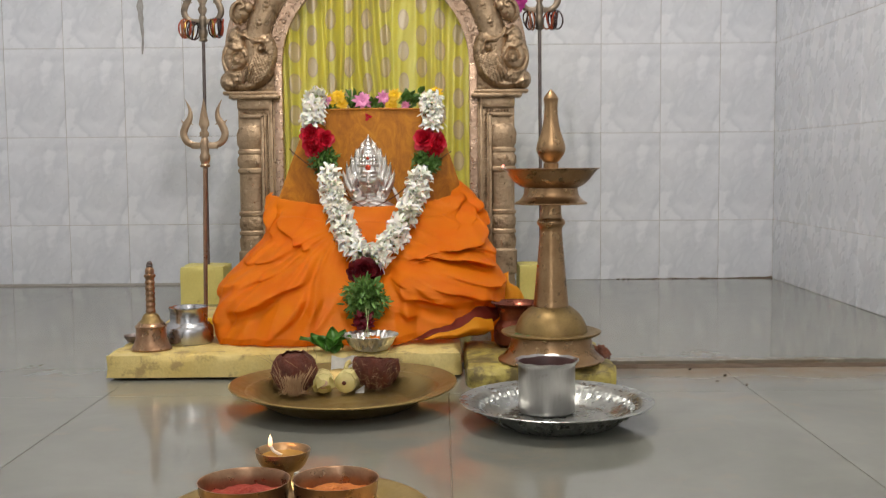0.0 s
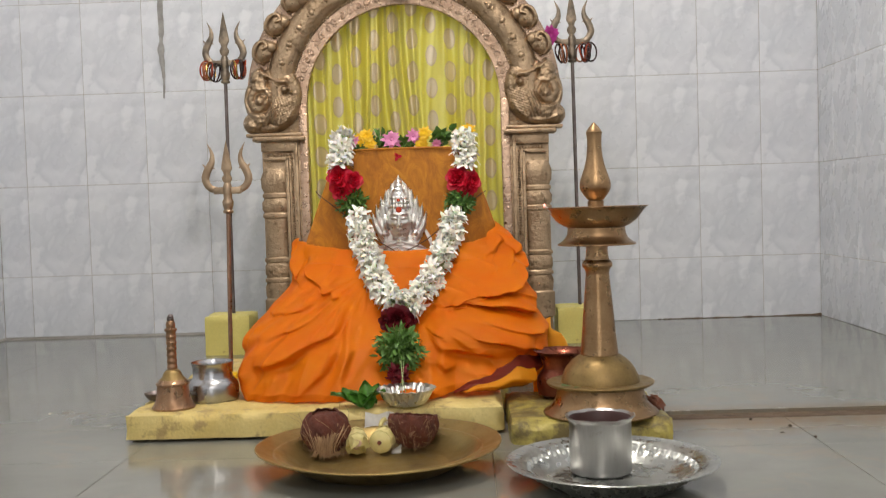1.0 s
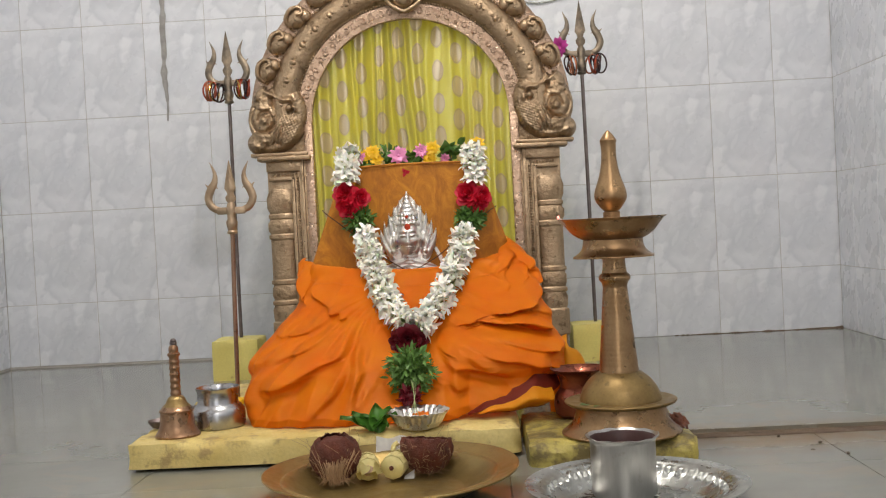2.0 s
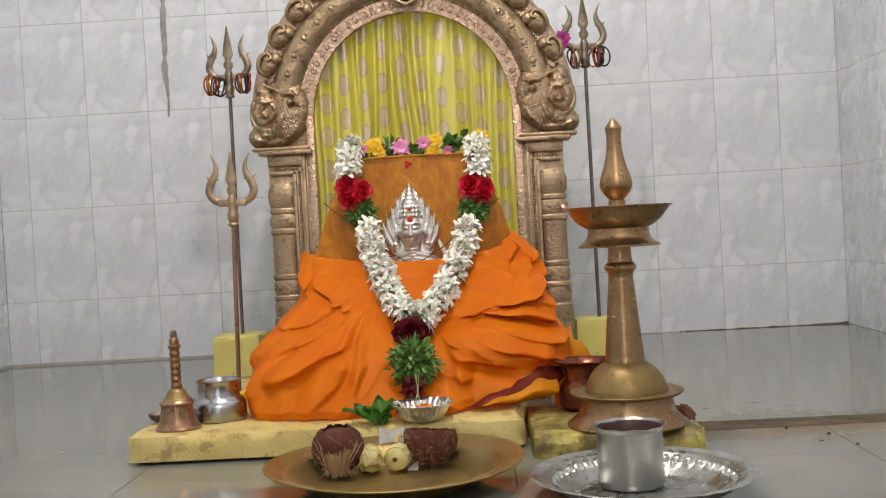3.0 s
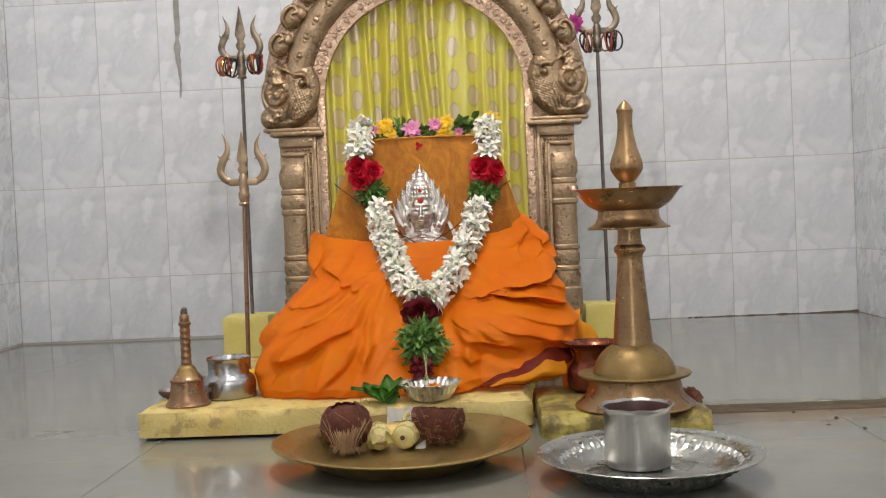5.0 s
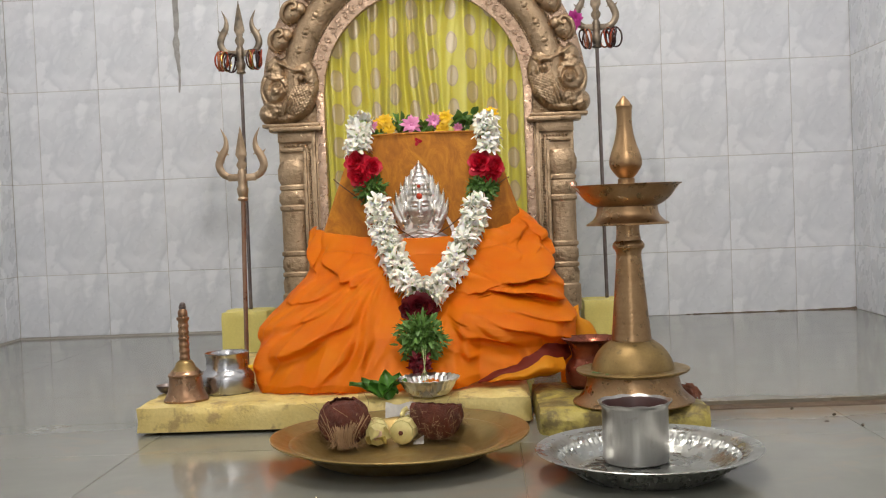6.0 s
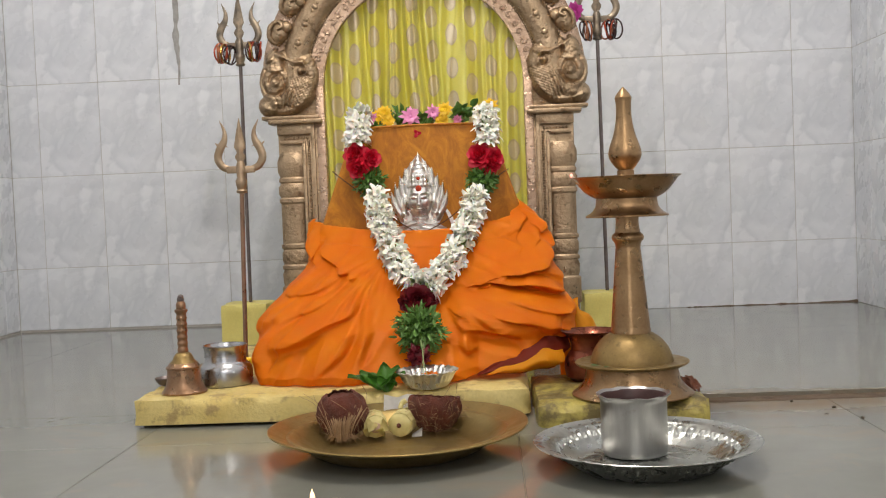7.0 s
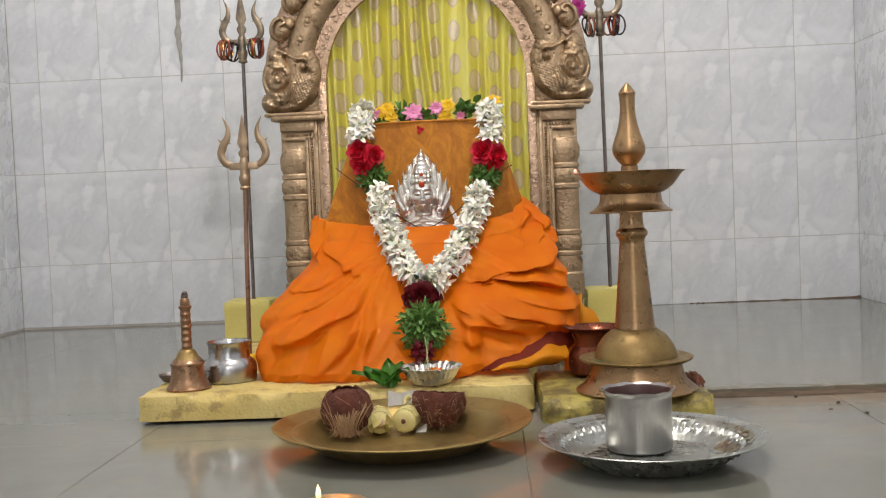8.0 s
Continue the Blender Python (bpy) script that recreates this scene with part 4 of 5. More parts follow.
# ---- plates ----
tray = thing("brass_tray", (0.093, -1.822, -0.006), "large round tarnished brass tray on the floor", "tray")
part("base", lathe(smooth_profile([(0.002, 0.0), (0.095, 0.0), (0.116, 0.002), (0.137, 0.013), (0.156, 0.026), (0.163, 0.029), (0.161, 0.0308), (0.154, 0.029), (0.135, 0.016), (0.114, 0.0055), (0.095, 0.0035), (0.002, 0.0035)], 4), 120), M_BRASS_PLATE, tray, smooth=35)
part("rim", lathe(smooth_profile([(0.159, 0.0268), (0.165, 0.0275), (0.180, 0.0325), (0.189, 0.0355), (0.1915, 0.0370), (0.1908, 0.0388), (0.187, 0.0382), (0.178, 0.0350), (0.164, 0.0302), (0.159, 0.0290), (0.159, 0.0268)], 4), 120, close=False, wobble=lambda a, r, z: (0.0012 * math.sin(3 * a + 1) * (r > 0.17), 0.0022 * math.sin(2 * a + 0.6) * (r - 0.16) / 0.03 * (r > 0.16))), M_BRASS_PLATE, tray, smooth=35)

steel = thing("steel_plate", (0.438, -1.956, -0.006), "round steel plate with an embossed rim on the floor", "plate")


def emboss(a, r, z):
    """A row of curls pressed into the sloping wall."""
    k = max(0.0, 1 - abs(r - 0.114) / 0.013)
    u = (a * 40 / math.pi) % 2 - 1
    v = (r - 0.114) / 0.011
    d = math.hypot(u * 1.1, v)
    return 0.0, k * 0.0042 * (math.exp(-((d - 0.62) / 0.18) ** 2) - 0.6 * math.exp(-(d / 0.28) ** 2))


out = [(0.002, 0.0), (0.084, 0.0), (0.093, 0.004)] + [(0.093 + 0.036 * i / 18, 0.004 + 0.027 * i / 18) for i in range(1, 19)] + [(0.138, 0.0335), (0.1445, 0.0350), (0.1455, 0.0362)]
ins = [(0.1445, 0.0370), (0.137, 0.0352), (0.129, 0.0335)] + [(0.128 - 0.036 * i / 18, 0.0325 - 0.026 * i / 18) for i in range(1, 19)] + [(0.086, 0.0055), (0.002, 0.0060)]
part("body", lathe(out + ins, 320, wobble=emboss), M_STEEL_DULL, steel, smooth=50).scale = (1.035, 1.035, 1.0)

tumbler = thing("steel_tumbler", (0.428, -1.911, 0.0002), "open steel tumbler with a dented flared rim on the steel plate", "tumbler")
dent = lambda a, r, z: (0.0009 * math.sin(5 * a + 0.7) * (z > 0.080) + 0.0005 * math.sin(2 * a) * (z > 0.02), 0.0006 * math.sin(11 * a) * (z > 0.080))
part("body", lathe([(0.002, 0.0), (0.040, 0.0), (0.0435, 0.0015), (0.0450, 0.005), (0.0454, 0.010), (0.0454, 0.074), (0.0462, 0.078), (0.0485, 0.0805), (0.0508, 0.0825), (0.0512, 0.0842), (0.0496, 0.0846), (0.0462, 0.0824), (0.0442, 0.079), (0.0440, 0.010), (0.040, 0.004), (0.002, 0.003)], 84, wobble=dent), M_BRUSHED, tumbler, smooth=40)
M_DARK_WATER = surface("dark_liquid", (0.075, 0.028, 0.024), (0.04, 0.016, 0.013), 0.5, big=20, bump=0.1)
# thin dark sleeve over the upper inside wall, down past the liquid
part("dark_lining", lathe([(0.0432, 0.060), (0.0432, 0.079), (0.0452, 0.0818)], 60, close=False), M_DARK_WATER, tumbler, "dark red-brown sleeve lining the inside")
part("liquid", lathe([(0.0005, 0.066), (0.0431, 0.066)], 40, close=False), M_DARK_WATER, tumbler, "dark liquid inside")
M_CHAR = surface("burnt_matchstick", (0.05, 0.045, 0.04), (0.16, 0.12, 0.08), 0.9, big=90)
rng = random.Random(8)
for i in range(11):
    a, d = rng.uniform(2.4, 4.2), rng.uniform(0.055, 0.078)
    x, y, w, L = d * math.cos(a), d * math.sin(a) * 0.8 + 0.01, rng.uniform(0, 6.28), rng.uniform(0.008, 0.016)
    st = new("matchstick", put("matchstick", tube([(-L, 0, 0), (0, 0.001, 0.0006), (L, 0, 0)], [0.0008, 0.0009, 0.0011], 6), M_CHAR))
    st.matrix_basis = pose(0.438 + x, -1.956 + y, 0.0006 + 0.0002 * i, 0, 0, math.degrees(w))
    tagged(st, "spent charred matchstick lying in the steel plate", "matchstick", "matchsticks in the plate")

# ---- the tray in front with a burning clay lamp ----
front = thing("brass_tray", (0.098, -2.445, -0.006), "small brass tray holding copper bowls and a lit lamp", "tray")
part("body", lathe(smooth_profile([(0.002, 0.0), (0.09, 0.0), (0.115, 0.004), (0.135, 0.016), (0.150, 0.022), (0.152, 0.0235), (0.148, 0.024), (0.133, 0.019), (0.112, 0.007), (0.09, 0.003), (0.002, 0.003)], 3), 90), M_BRASS_PLATE, front)
M_KUMKUM = surface("red_powder", (0.40, 0.06, 0.03), (0.26, 0.03, 0.02), 0.95, big=60, bump=0.6, depth=0.003)
M_TURMERIC = surface("orange_powder", (0.62, 0.22, 0.04), (0.45, 0.12, 0.03), 0.95, big=60, bump=0.6, depth=0.003)
for x, y, r, pm, lab in ((0.041, -2.435, 0.050, M_KUMKUM, "copper bowl of red powder on the small tray"), (0.142, -2.430, 0.047, M_TURMERIC, "copper bowl of orange powder on the small tray")):
    b = vessel("copper_bowl", [(0.6 * r, 0.0), (0.78 * r, 0.003), (0.93 * r, 0.018), (0.98 * r, 0.038), (r, 0.052), (1.03 * r, 0.054)], M_COPPER, (x, y, -0.003), lab, "bowl", thick=0.0015)
    b["group"] = "copper bowls"
    part("powder", grid(lambda u, v, r=r: ((0.93 * r * v * math.cos(6.2832 * u)), (0.93 * r * v * math.sin(6.2832 * u)), 0.034 + 0.008 * (1 - v) + 0.004 * noise.noise((30 * v * math.cos(6.2832 * u), 30 * v * math.sin(6.2832 * u), r * 90))), 40, 14), pm, b, smooth=80)
diya = thing("lit_lamp", (0.072, -2.352, -0.003), "small brass wick lamp with a burning flame", "oil lamp")
part("body", lathe(smooth_profile([(0.002, 0.0), (0.020, 0.0), (0.022, 0.004), (0.012, 0.014), (0.009, 0.026), (0.013, 0.036), (0.024, 0.045), (0.0305, 0.056), (0.0325, 0.064), (0.0325, 0.0655), (0.030, 0.064), (0.022, 0.052), (0.008, 0.046), (0.001, 0.046)], 4), 56), M_BRASS, diya)
part("oil", lathe([(0.0005, 0.058), (0.0272, 0.058)], 36, close=False), surface("lamp_oil", (0.42, 0.24, 0.05), (0.34, 0.18, 0.04), 0.08, big=20, bump=0.02), diya, "golden oil")
part("wick", tube([(-0.002, 0.002, 0.058), (-0.012, 0.006, 0.062), (-0.016, 0.007, 0.0685)], 0.0018, 8), M_COTTON, diya)


def flame_material():
    n = Nodes("flame")
    z = n.node("ShaderNodeSeparateXYZ", Vector=n.coord).outputs[2]
    col = n.ramp(n.step(z, 0.066, 0.088), (0.0, (1.0, 0.28, 0.10)), (0.35, (1.0, 0.72, 0.42)), (1.0, (1.0, 0.80, 0.55)))
    return n.out(Base_Color=(0, 0, 0), Emission_Color=col, Emission_Strength=2.0)


part("flame", lathe(smooth_profile([(0.0005, 0.066), (0.0021, 0.068), (0.0027, 0.0715), (0.0021, 0.077), (0.0009, 0.0800), (0.0002, 0.0825)], 4), 20, at=(-0.016, 0.007, 0)), flame_material(), diya, "burning flame", smooth=80)
fl = bpy.data.lights.new("flame_light", "POINT")
fl.energy, fl.color, fl.shadow_soft_size = 0.03, (1.0, 0.55, 0.25), 0.006
new("flame_light", fl).location = (0.056, -2.345, 0.100)
bm = tube(spline([(0.0, 0, 0.0), (0.002, 0.0, 0.02), (0.0, 0.002, 0.048)], 4), [0.006] * 4 + [0.005] * 4 + [0.003], 10)
cw = new("cotton_wick", put("cotton_wick", bm, M_COTTON))
cw.location = (0.0935, -2.395, -0.001)
tagged(cw, "rolled white cotton wick between the bowls", "wick")

# ---- silver mask ----
def silver_mask():
    """One sheet of silver in relief: flame tongues, crown, face, ears, neck and shoulders."""
    tongues = []
    for sx in (-1, 1):
        for rx, rz, bx, bz, tx, tz in ((0.036, 0.030, 0.053, 0.058, 0.060, 0.090), (0.033, 0.040, 0.047, 0.075, 0.051, 0.107), (0.030, 0.060, 0.038, 0.092, 0.040, 0.123), (0.026, 0.080, 0.029, 0.110, 0.028, 0.139), (0.018, 0.105, 0.017, 0.128, 0.0155, 0.152)):
            tongues.append([(sx * p.x, p.z) for p in spline([(rx, 0, rz), (bx, 0, bz), (tx, 0, tz)], 9)])

    def dome(x, z, cx, cz, rx, rz, a, power=0.5):
        q = ((x - cx) / rx) ** 2 + ((z - cz) / rz) ** 2
        return a * (1 - q) ** power if q < 1 else 0.0

    def relief(x, z):
        m, h = abs(x), 0.0
        back = lerp_table(z, [(0.018, 0.040), (0.035, 0.050), (0.060, 0.055), (0.085, 0.051), (0.110, 0.040), (0.135, 0.026), (0.155, 0.011), (0.168, 0.0)])[0]
        if 0.018 < z < 0.168 and m < back:
            h = 0.0035
        for path in tongues:
            d, k = min((math.hypot(x - a, z - b), i) for i, (a, b) in enumerate(path))
            w = 0.0062 * (1 - (k / (len(path) - 1)) ** 3) + 0.0008
            if d < w:
                h = max(h, 0.004 + 0.0085 * (1 - (d / w) ** 2) ** 0.6)
        crown = lerp_table(z, [(0.098, 0.0265), (0.106, 0.0255), (0.122, 0.022), (0.128, 0.018), (0.140, 0.013), (0.150, 0.009), (0.162, 0.004), (0.171, 0.0005)])[0]
        if 0.096 < z < 0.171 and m < crown:
            h = max(h, 0.006 + 0.024 * (crown / 0.0265) ** 0.6 * (1 - (m / crown) ** 2) ** 0.5 + 0.0007 * math.sin(z * 700) + 0.001 * math.sin(x * 900) * (z < 0.122))
        h = max(h, dome(x, z, 0, 0.070, 0.0275, 0.041, 0.034, 0.45))
        for sx in (-1, 1):
            h = max(h, dome(x, z, sx * 0.0315, 0.064, 0.0075, 0.022, 0.020), dome(x, z, sx * 0.033, 0.040, 0.0085, 0.0085, 0.021))
        if 0.014 < z < 0.040 and m < 0.017:
            h = max(h, 0.020 * (1 - (m / 0.017) ** 2) ** 0.5 + 0.0018 * math.sin(z * 900))
        shoulder = lerp_table(z, [(-0.006, 0.068), (0.004, 0.062), (0.014, 0.046), (0.022, 0.024), (0.027, 0.010)])[0]
        if z < 0.027 and m < shoulder:
            h = max(h, 0.007 + 0.011 * (1 - (m / shoulder) ** 2) ** 0.4 + 0.0022 * math.sin((z + 0.25 * m) * 620))
        # features of the face
        h += dome(x, z, 0, 0.068, 0.0042, 0.016, 0.006) + dome(x, z, 0, 0.0585, 0.0062, 0.0045, 0.004)
        h += dome(x, z, 0, 0.0500, 0.0080, 0.0022, 0.0035) + dome(x, z, 0, 0.0458, 0.0066, 0.0024, 0.0035) + dome(x, z, 0, 0.0375, 0.008, 0.006, 0.003)
        for sx in (-1, 1):
            h += dome(x, z, sx * 0.0115, 0.0745, 0.0070, 0.0032, 0.0040) - 0.004 * math.exp(-((x - sx * 0.0115) / 0.009) ** 2 - ((z - 0.0735) / 0.0065) ** 2)
            h += 0.0018 * math.exp(-((x - sx * 0.0115) / 0.009) ** 2 - ((z - 0.0845 + 20 * (m - 0.0115) ** 2) / 0.0016) ** 2)
        return h
    nx, nz = 180, 220
    bm = bmesh.new()
    rows = []
    for j in range(nz + 1):
        rows.append([])
        for i in range(nx + 1):
            x, z = -0.070 + 0.140 * i / nx, -0.006 + 0.178 * j / nz
            h = relief(x, z)
            rows[-1].append(bm.verts.new((x, -0.004 - h, z)) if h > 0 else None)
    for a, b in zip(rows, rows[1:]):
        for i in range(nx):
            q = (a[i], a[i + 1], b[i + 1], b[i])
            if all(q):
                bm.faces.new(q)
    bmesh.ops.delete(bm, geom=[v for v in bm.verts if not v.link_faces], context="VERTS")
    for _ in range(2):
        bmesh.ops.smooth_vert(bm, verts=bm.verts, factor=0.5, use_axis_y=True)
    thicken(bm, 0.0012)
    n0 = len(bm.faces)
    ball(bm, (0, -0.0350, 0.0935), (0.0066, 0.0022, 0.0064), u=14, v=8)
    ball(bm, (0, -0.0345, 0.1145), (0.0036, 0.0020, 0.0036), u=12, v=8)
    bm.faces.ensure_lookup_table()
    for f in bm.faces[n0:]:
        f.material_index = 1
    ob = new("silver_mask", put("silver_mask", bm, [M_SILVER, M_RED_DOT], 60))
    ob.matrix_basis = pose(0.0935, -1.107, 0.298, 2, 0, 0)
    tagged(ob, "silver idol mask with a pointed halo and red forehead mark", "idol mask")


silver_mask()
# cord round the slab, with its little knot
cord = thing("cord", (0, 0, 0), "thin brown cord tied across the silver mask", "cord")
M_CORD = surface("brown_cord", (0.16, 0.085, 0.04), (0.09, 0.045, 0.02), 0.9, big=120)
M_CLAY_BEAD = surface("pinkish_bead", (0.62, 0.34, 0.22), (0.48, 0.24, 0.15), 0.6, big=90)
part("string", tube(spline([(-0.098, -1.06, 0.436), (-0.080, -1.108, 0.424), (-0.03, -1.128, 0.385), (0.03, -1.140, 0.335), (0.088, -1.152, 0.298), (0.10, -1.152, 0.297), (0.155, -1.142, 0.325), (0.22, -1.126, 0.378), (0.268, -1.106, 0.415), (0.285, -1.06, 0.426)], 6), 0.0013, 6), M_CORD, cord)
for x, z in ((0.088, 0.298), (0.099, 0.295), (0.093, 0.300), (0.104, 0.299)):
    part("bead", ball(bmesh.new(), (x, -1.154, z), (0.0042, 0.0042, 0.0042), u=12, v=8), M_CLAY_BEAD, cord, smooth=80)

# ---- flowers ----
def petal(bm, L, w, curl, lift, turn, mat=0, base=0.0, cup=0.0, nu=4, nv=2, blunt=False):
    """A pointed petal that springs from the origin along +z, bent outward."""
    m = Matrix.Rotation(turn, 4, "Z")
    vs = []
    for i in range(nu + 1):
        t = i / nu
        a = lift + curl * t
        s = base + L * t
        r, z = s * math.sin(a * 0.5 + lift * 0.5), s * math.cos(a * 0.5 + lift * 0.5)
        wd = w * (math.sin(math.pi * min(0.97, t * 0.80 + 0.16)) ** 0.8) * (1 if t < 0.99 else 0.25)
        if blunt:
            wd = w * max(0.3, math.sin(math.pi * (0.12 + 0.76 * t))) ** 0.6
        vs.append([bm.verts.new(m @ Vector((r - cup * abs(j / nv * 2 - 1) ** 2 * wd, wd * (j / nv * 2 - 1), z + 0.0))) for j in range(nv + 1)])
    for p, q in zip(vs, vs[1:]):
        for j in range(nv):
            f = bm.faces.new((p[j], p[j + 1], q[j + 1], q[j]))
            f.material_index = mat


def flower_material(name, c1, c2, rough=0.5, tr=0.0):
    n = Nodes(name)
    a = n.noise(40, 3)
    rnd = n.node("ShaderNodeObjectInfo").outputs["Random"]
    isl = n.node("ShaderNodeNewGeometry").outputs["Random Per Island"]
    col = n.mix(n.math("MULTIPLY", n.math("ADD", isl, n.math("MULTIPLY", rnd, 0.6)), 0.62), c1, c2)
    col = n.mix(n.step(a, 0.35, 0.75, 0, 0.35), col, c2)
    n.bump(n.noise(260, 2, stretch=(1, 1, 0.2)), 0.2, 0.0006)
    return n.out(Base_Color=col, Roughness=rough, Subsurface_Weight=tr, Subsurface_Radius=(0.004, 0.003, 0.002), Subsurface_Scale=0.3)


M_WHITE_FLOWER = flower_material("white_petal", (0.96, 0.95, 0.88), (0.92, 0.90, 0.78), 0.5, 0.35)
M_STALK = flower_material("pale_green_stalk", (0.46, 0.54, 0.25), (0.28, 0.36, 0.12))
M_ROSE = flower_material("crimson_petal", (0.72, 0.012, 0.04), (0.50, 0.006, 0.025), 0.45)
M_ROSE_DARK = flower_material("dark_rose_petal", (0.22, 0.008, 0.018), (0.10, 0.004, 0.01), 0.5)
M_GREEN = flower_material("green_sprig", (0.17, 0.33, 0.07), (0.075, 0.18, 0.035), 0.45)
M_LEAF = flower_material("betel_leaf", (0.12, 0.34, 0.04), (0.06, 0.20, 0.022), 0.32)
M_PINK = flower_material("pink_petal", (0.82, 0.30, 0.52), (0.62, 0.18, 0.38), 0.5)
M_MAGENTA = flower_material("magenta_petal", (0.58, 0.06, 0.34), (0.38, 0.03, 0.22), 0.5)
M_MARIGOLD = flower_material("yellow_petal", (0.90, 0.60, 0.006), (0.80, 0.45, 0.004), 0.55)

FLORETS = []
for i in range(5):
    rng = random.Random(20 + i)
    bm = bmesh.new()
    tube([(0, 0, -0.010), (0.0006, 0, 0.0), (0, 0, 0.007)], [0.0014, 0.0019, 0.0026], 6, bm)
    for f in bm.faces:
        f.material_index = 1
    n = rng.choice((5, 6, 6))
    for k in range(n):
        petal(bm, rng.uniform(0.0125, 0.0165), rng.uniform(0.0030, 0.0040), rng.uniform(0.7, 1.3), rng.uniform(0.25, 0.58), 2 * math.pi * k / n + rng.uniform(-0.25, 0.25), 0, 0.004, 0.5, 5, 4, True)
    for k in range(3):
        petal(bm, rng.uniform(0.008, 0.011), 0.0032, 0.3, 0.14, 2 * math.pi * k / 3 + 0.4, 0, 0.004, 0.2)
    FLORETS.append(put("floret", bm, [M_WHITE_FLOWER, M_STALK], 60))

garland = thing("flower_garland", (0, 0, 0), "white tuberose garland with red roses and green sprigs", "garland")


def strand(points, seed, step=0.0105, around=5, radius=0.0125):
    rng = random.Random(seed)
    pts = spline(points, 16)
    acc, last, k = 0.0, pts[0], 0
    for p, q in zip(pts, pts[1:]):
        acc += (q - p).length
        if acc < step:
            continue
        acc = 0.0
        k += 1
        d = (q - p).normalized()
        side = Vector((1, 0, 0)) - d * d.x
        side.normalize()
        fwd = d.cross(side)
        if fwd.y > 0:
            fwd = -fwd
        for j in range(around):
            a = math.pi * (-0.05 + 1.1 * (j + 0.5 * (k % 2)) / (around - 0.5)) + rng.uniform(-0.22, 0.22)
            out = (side * math.cos(a) + fwd * math.sin(a) + d * rng.uniform(-0.75, 0.15)).normalized()
            m = out.to_track_quat("Z", "Y").to_matrix().to_4x4()
            base = p + out * radius * rng.uniform(0.35, 0.75)
            s = rng.uniform(1.25, 1.65)
            shared("floret", rng.choice(FLORETS), garland, Matrix.Translation(base) @ m @ Matrix.Rotation(rng.uniform(0, 6.3), 4, "Z") @ Matrix.Diagonal((s, s, s, 1)))
    return pts


LEFT_A = [(-0.026, -1.085, 0.562), (-0.030, -1.118, 0.540), (-0.032, -1.128, 0.505), (-0.028, -1.132, 0.475)]
LEFT_B = [(0.004, -1.165, 0.378), (0.020, -1.225, 0.326), (0.037, -1.276, 0.287), (0.058, -1.336, 0.250), (0.082, -1.385, 0.222), (0.112, -1.428, 0.196)]
RIGHT_A = [(0.236, -1.085, 0.552), (0.241, -1.118, 0.532), (0.242, -1.128, 0.500), (0.238, -1.132, 0.468)]
RIGHT_B = [(0.216, -1.170, 0.372), (0.202, -1.235, 0.319), (0.186, -1.286, 0.281), (0.165, -1.343, 0.246), (0.143, -1.389, 0.217), (0.116, -1.430, 0.198)]
for i, s in enumerate((LEFT_A, LEFT_B, RIGHT_A, RIGHT_B)):
    strand(s, 30 + i, 0.0150, 4, 0.0120)
core = tube(spline([(p[0], p[1] + 0.012, p[2]) for p in LEFT_A] + [(-0.012, -1.10, 0.44), (-0.008, -1.11, 0.41)] + LEFT_B, 5), 0.006, 6)
tube(spline([(p[0], p[1] + 0.012, p[2]) for p in RIGHT_A] + [(0.238, -1.10, 0.44), (0.226, -1.11, 0.41)] + RIGHT_B, 5), 0.006, 6, core)
part("thread", core, M_STALK, garland, "green flower stalks on thread")


def rose(name, loc, size, facing, material, parent, seed, label=""):
    rng = random.Random(seed)
    bm = bmesh.new()
    for layer, (n, lift, L) in enumerate(((3, 0.12, 0.75), (4, 0.35, 0.85), (5, 0.65, 0.95), (6, 0.95, 1.0), (6, 1.25, 1.0))):
        for k in range(n):
            petal(bm, L * size * rng.uniform(0.92, 1.06), size * (0.40 + 0.07 * layer), 0.25 + 0.12 * layer, lift * rng.uniform(0.9, 1.1), 2 * math.pi * k / n + layer * 0.7 + rng.uniform(-0.2, 0.2), 0, 0.0, 0.85, 6, 6, True)
    ob = part(name, bm, material, parent, label, smooth=80)
    ob.matrix_basis = Matrix.Translation(Vector(loc) + Vector((0, -0.008, 0))) @ Vector(facing).to_track_quat("Z", "Y").to_matrix().to_4x4() @ Matrix.Diagonal((1.2, 1.2, 1.2, 1))
    return ob


for i, (x, y, z, s, f) in enumerate(((-0.036, -1.120, 0.464, 0.026, (-0.3, -0.9, 0.3)), (-0.010, -1.122, 0.456, 0.023, (0.6, -0.8, 0.1)), (-0.030, -1.124, 0.440, 0.025, (-0.3, -0.9, -0.3)),
                                     (0.226, -1.120, 0.452, 0.027, (-0.2, -1, 0.25)), (0.249, -1.120, 0.446, 0.024, (0.7, -0.8, 0.0)), (0.243, -1.122, 0.434, 0.022, (0.3, -0.8, -0.5)))):
    rose("rose", (x, y, z), s, f, M_ROSE, garland, 50 + i, "crimson rose")
rose("rose", (0.104, -1.420, 0.182), 0.026, (0, -1, -0.1), M_ROSE_DARK, garland, 60, "wilted dark red rose")
rose("rose", (0.088, -1.418, 0.177), 0.021, (-0.6, -1, -0.2), M_ROSE_DARK, garland, 61, "wilted dark red rose")
rose("rose", (0.120, -1.418, 0.177), 0.020, (0.6, -1, -0.2), M_ROSE_DARK, garland, 62, "wilted dark red rose")


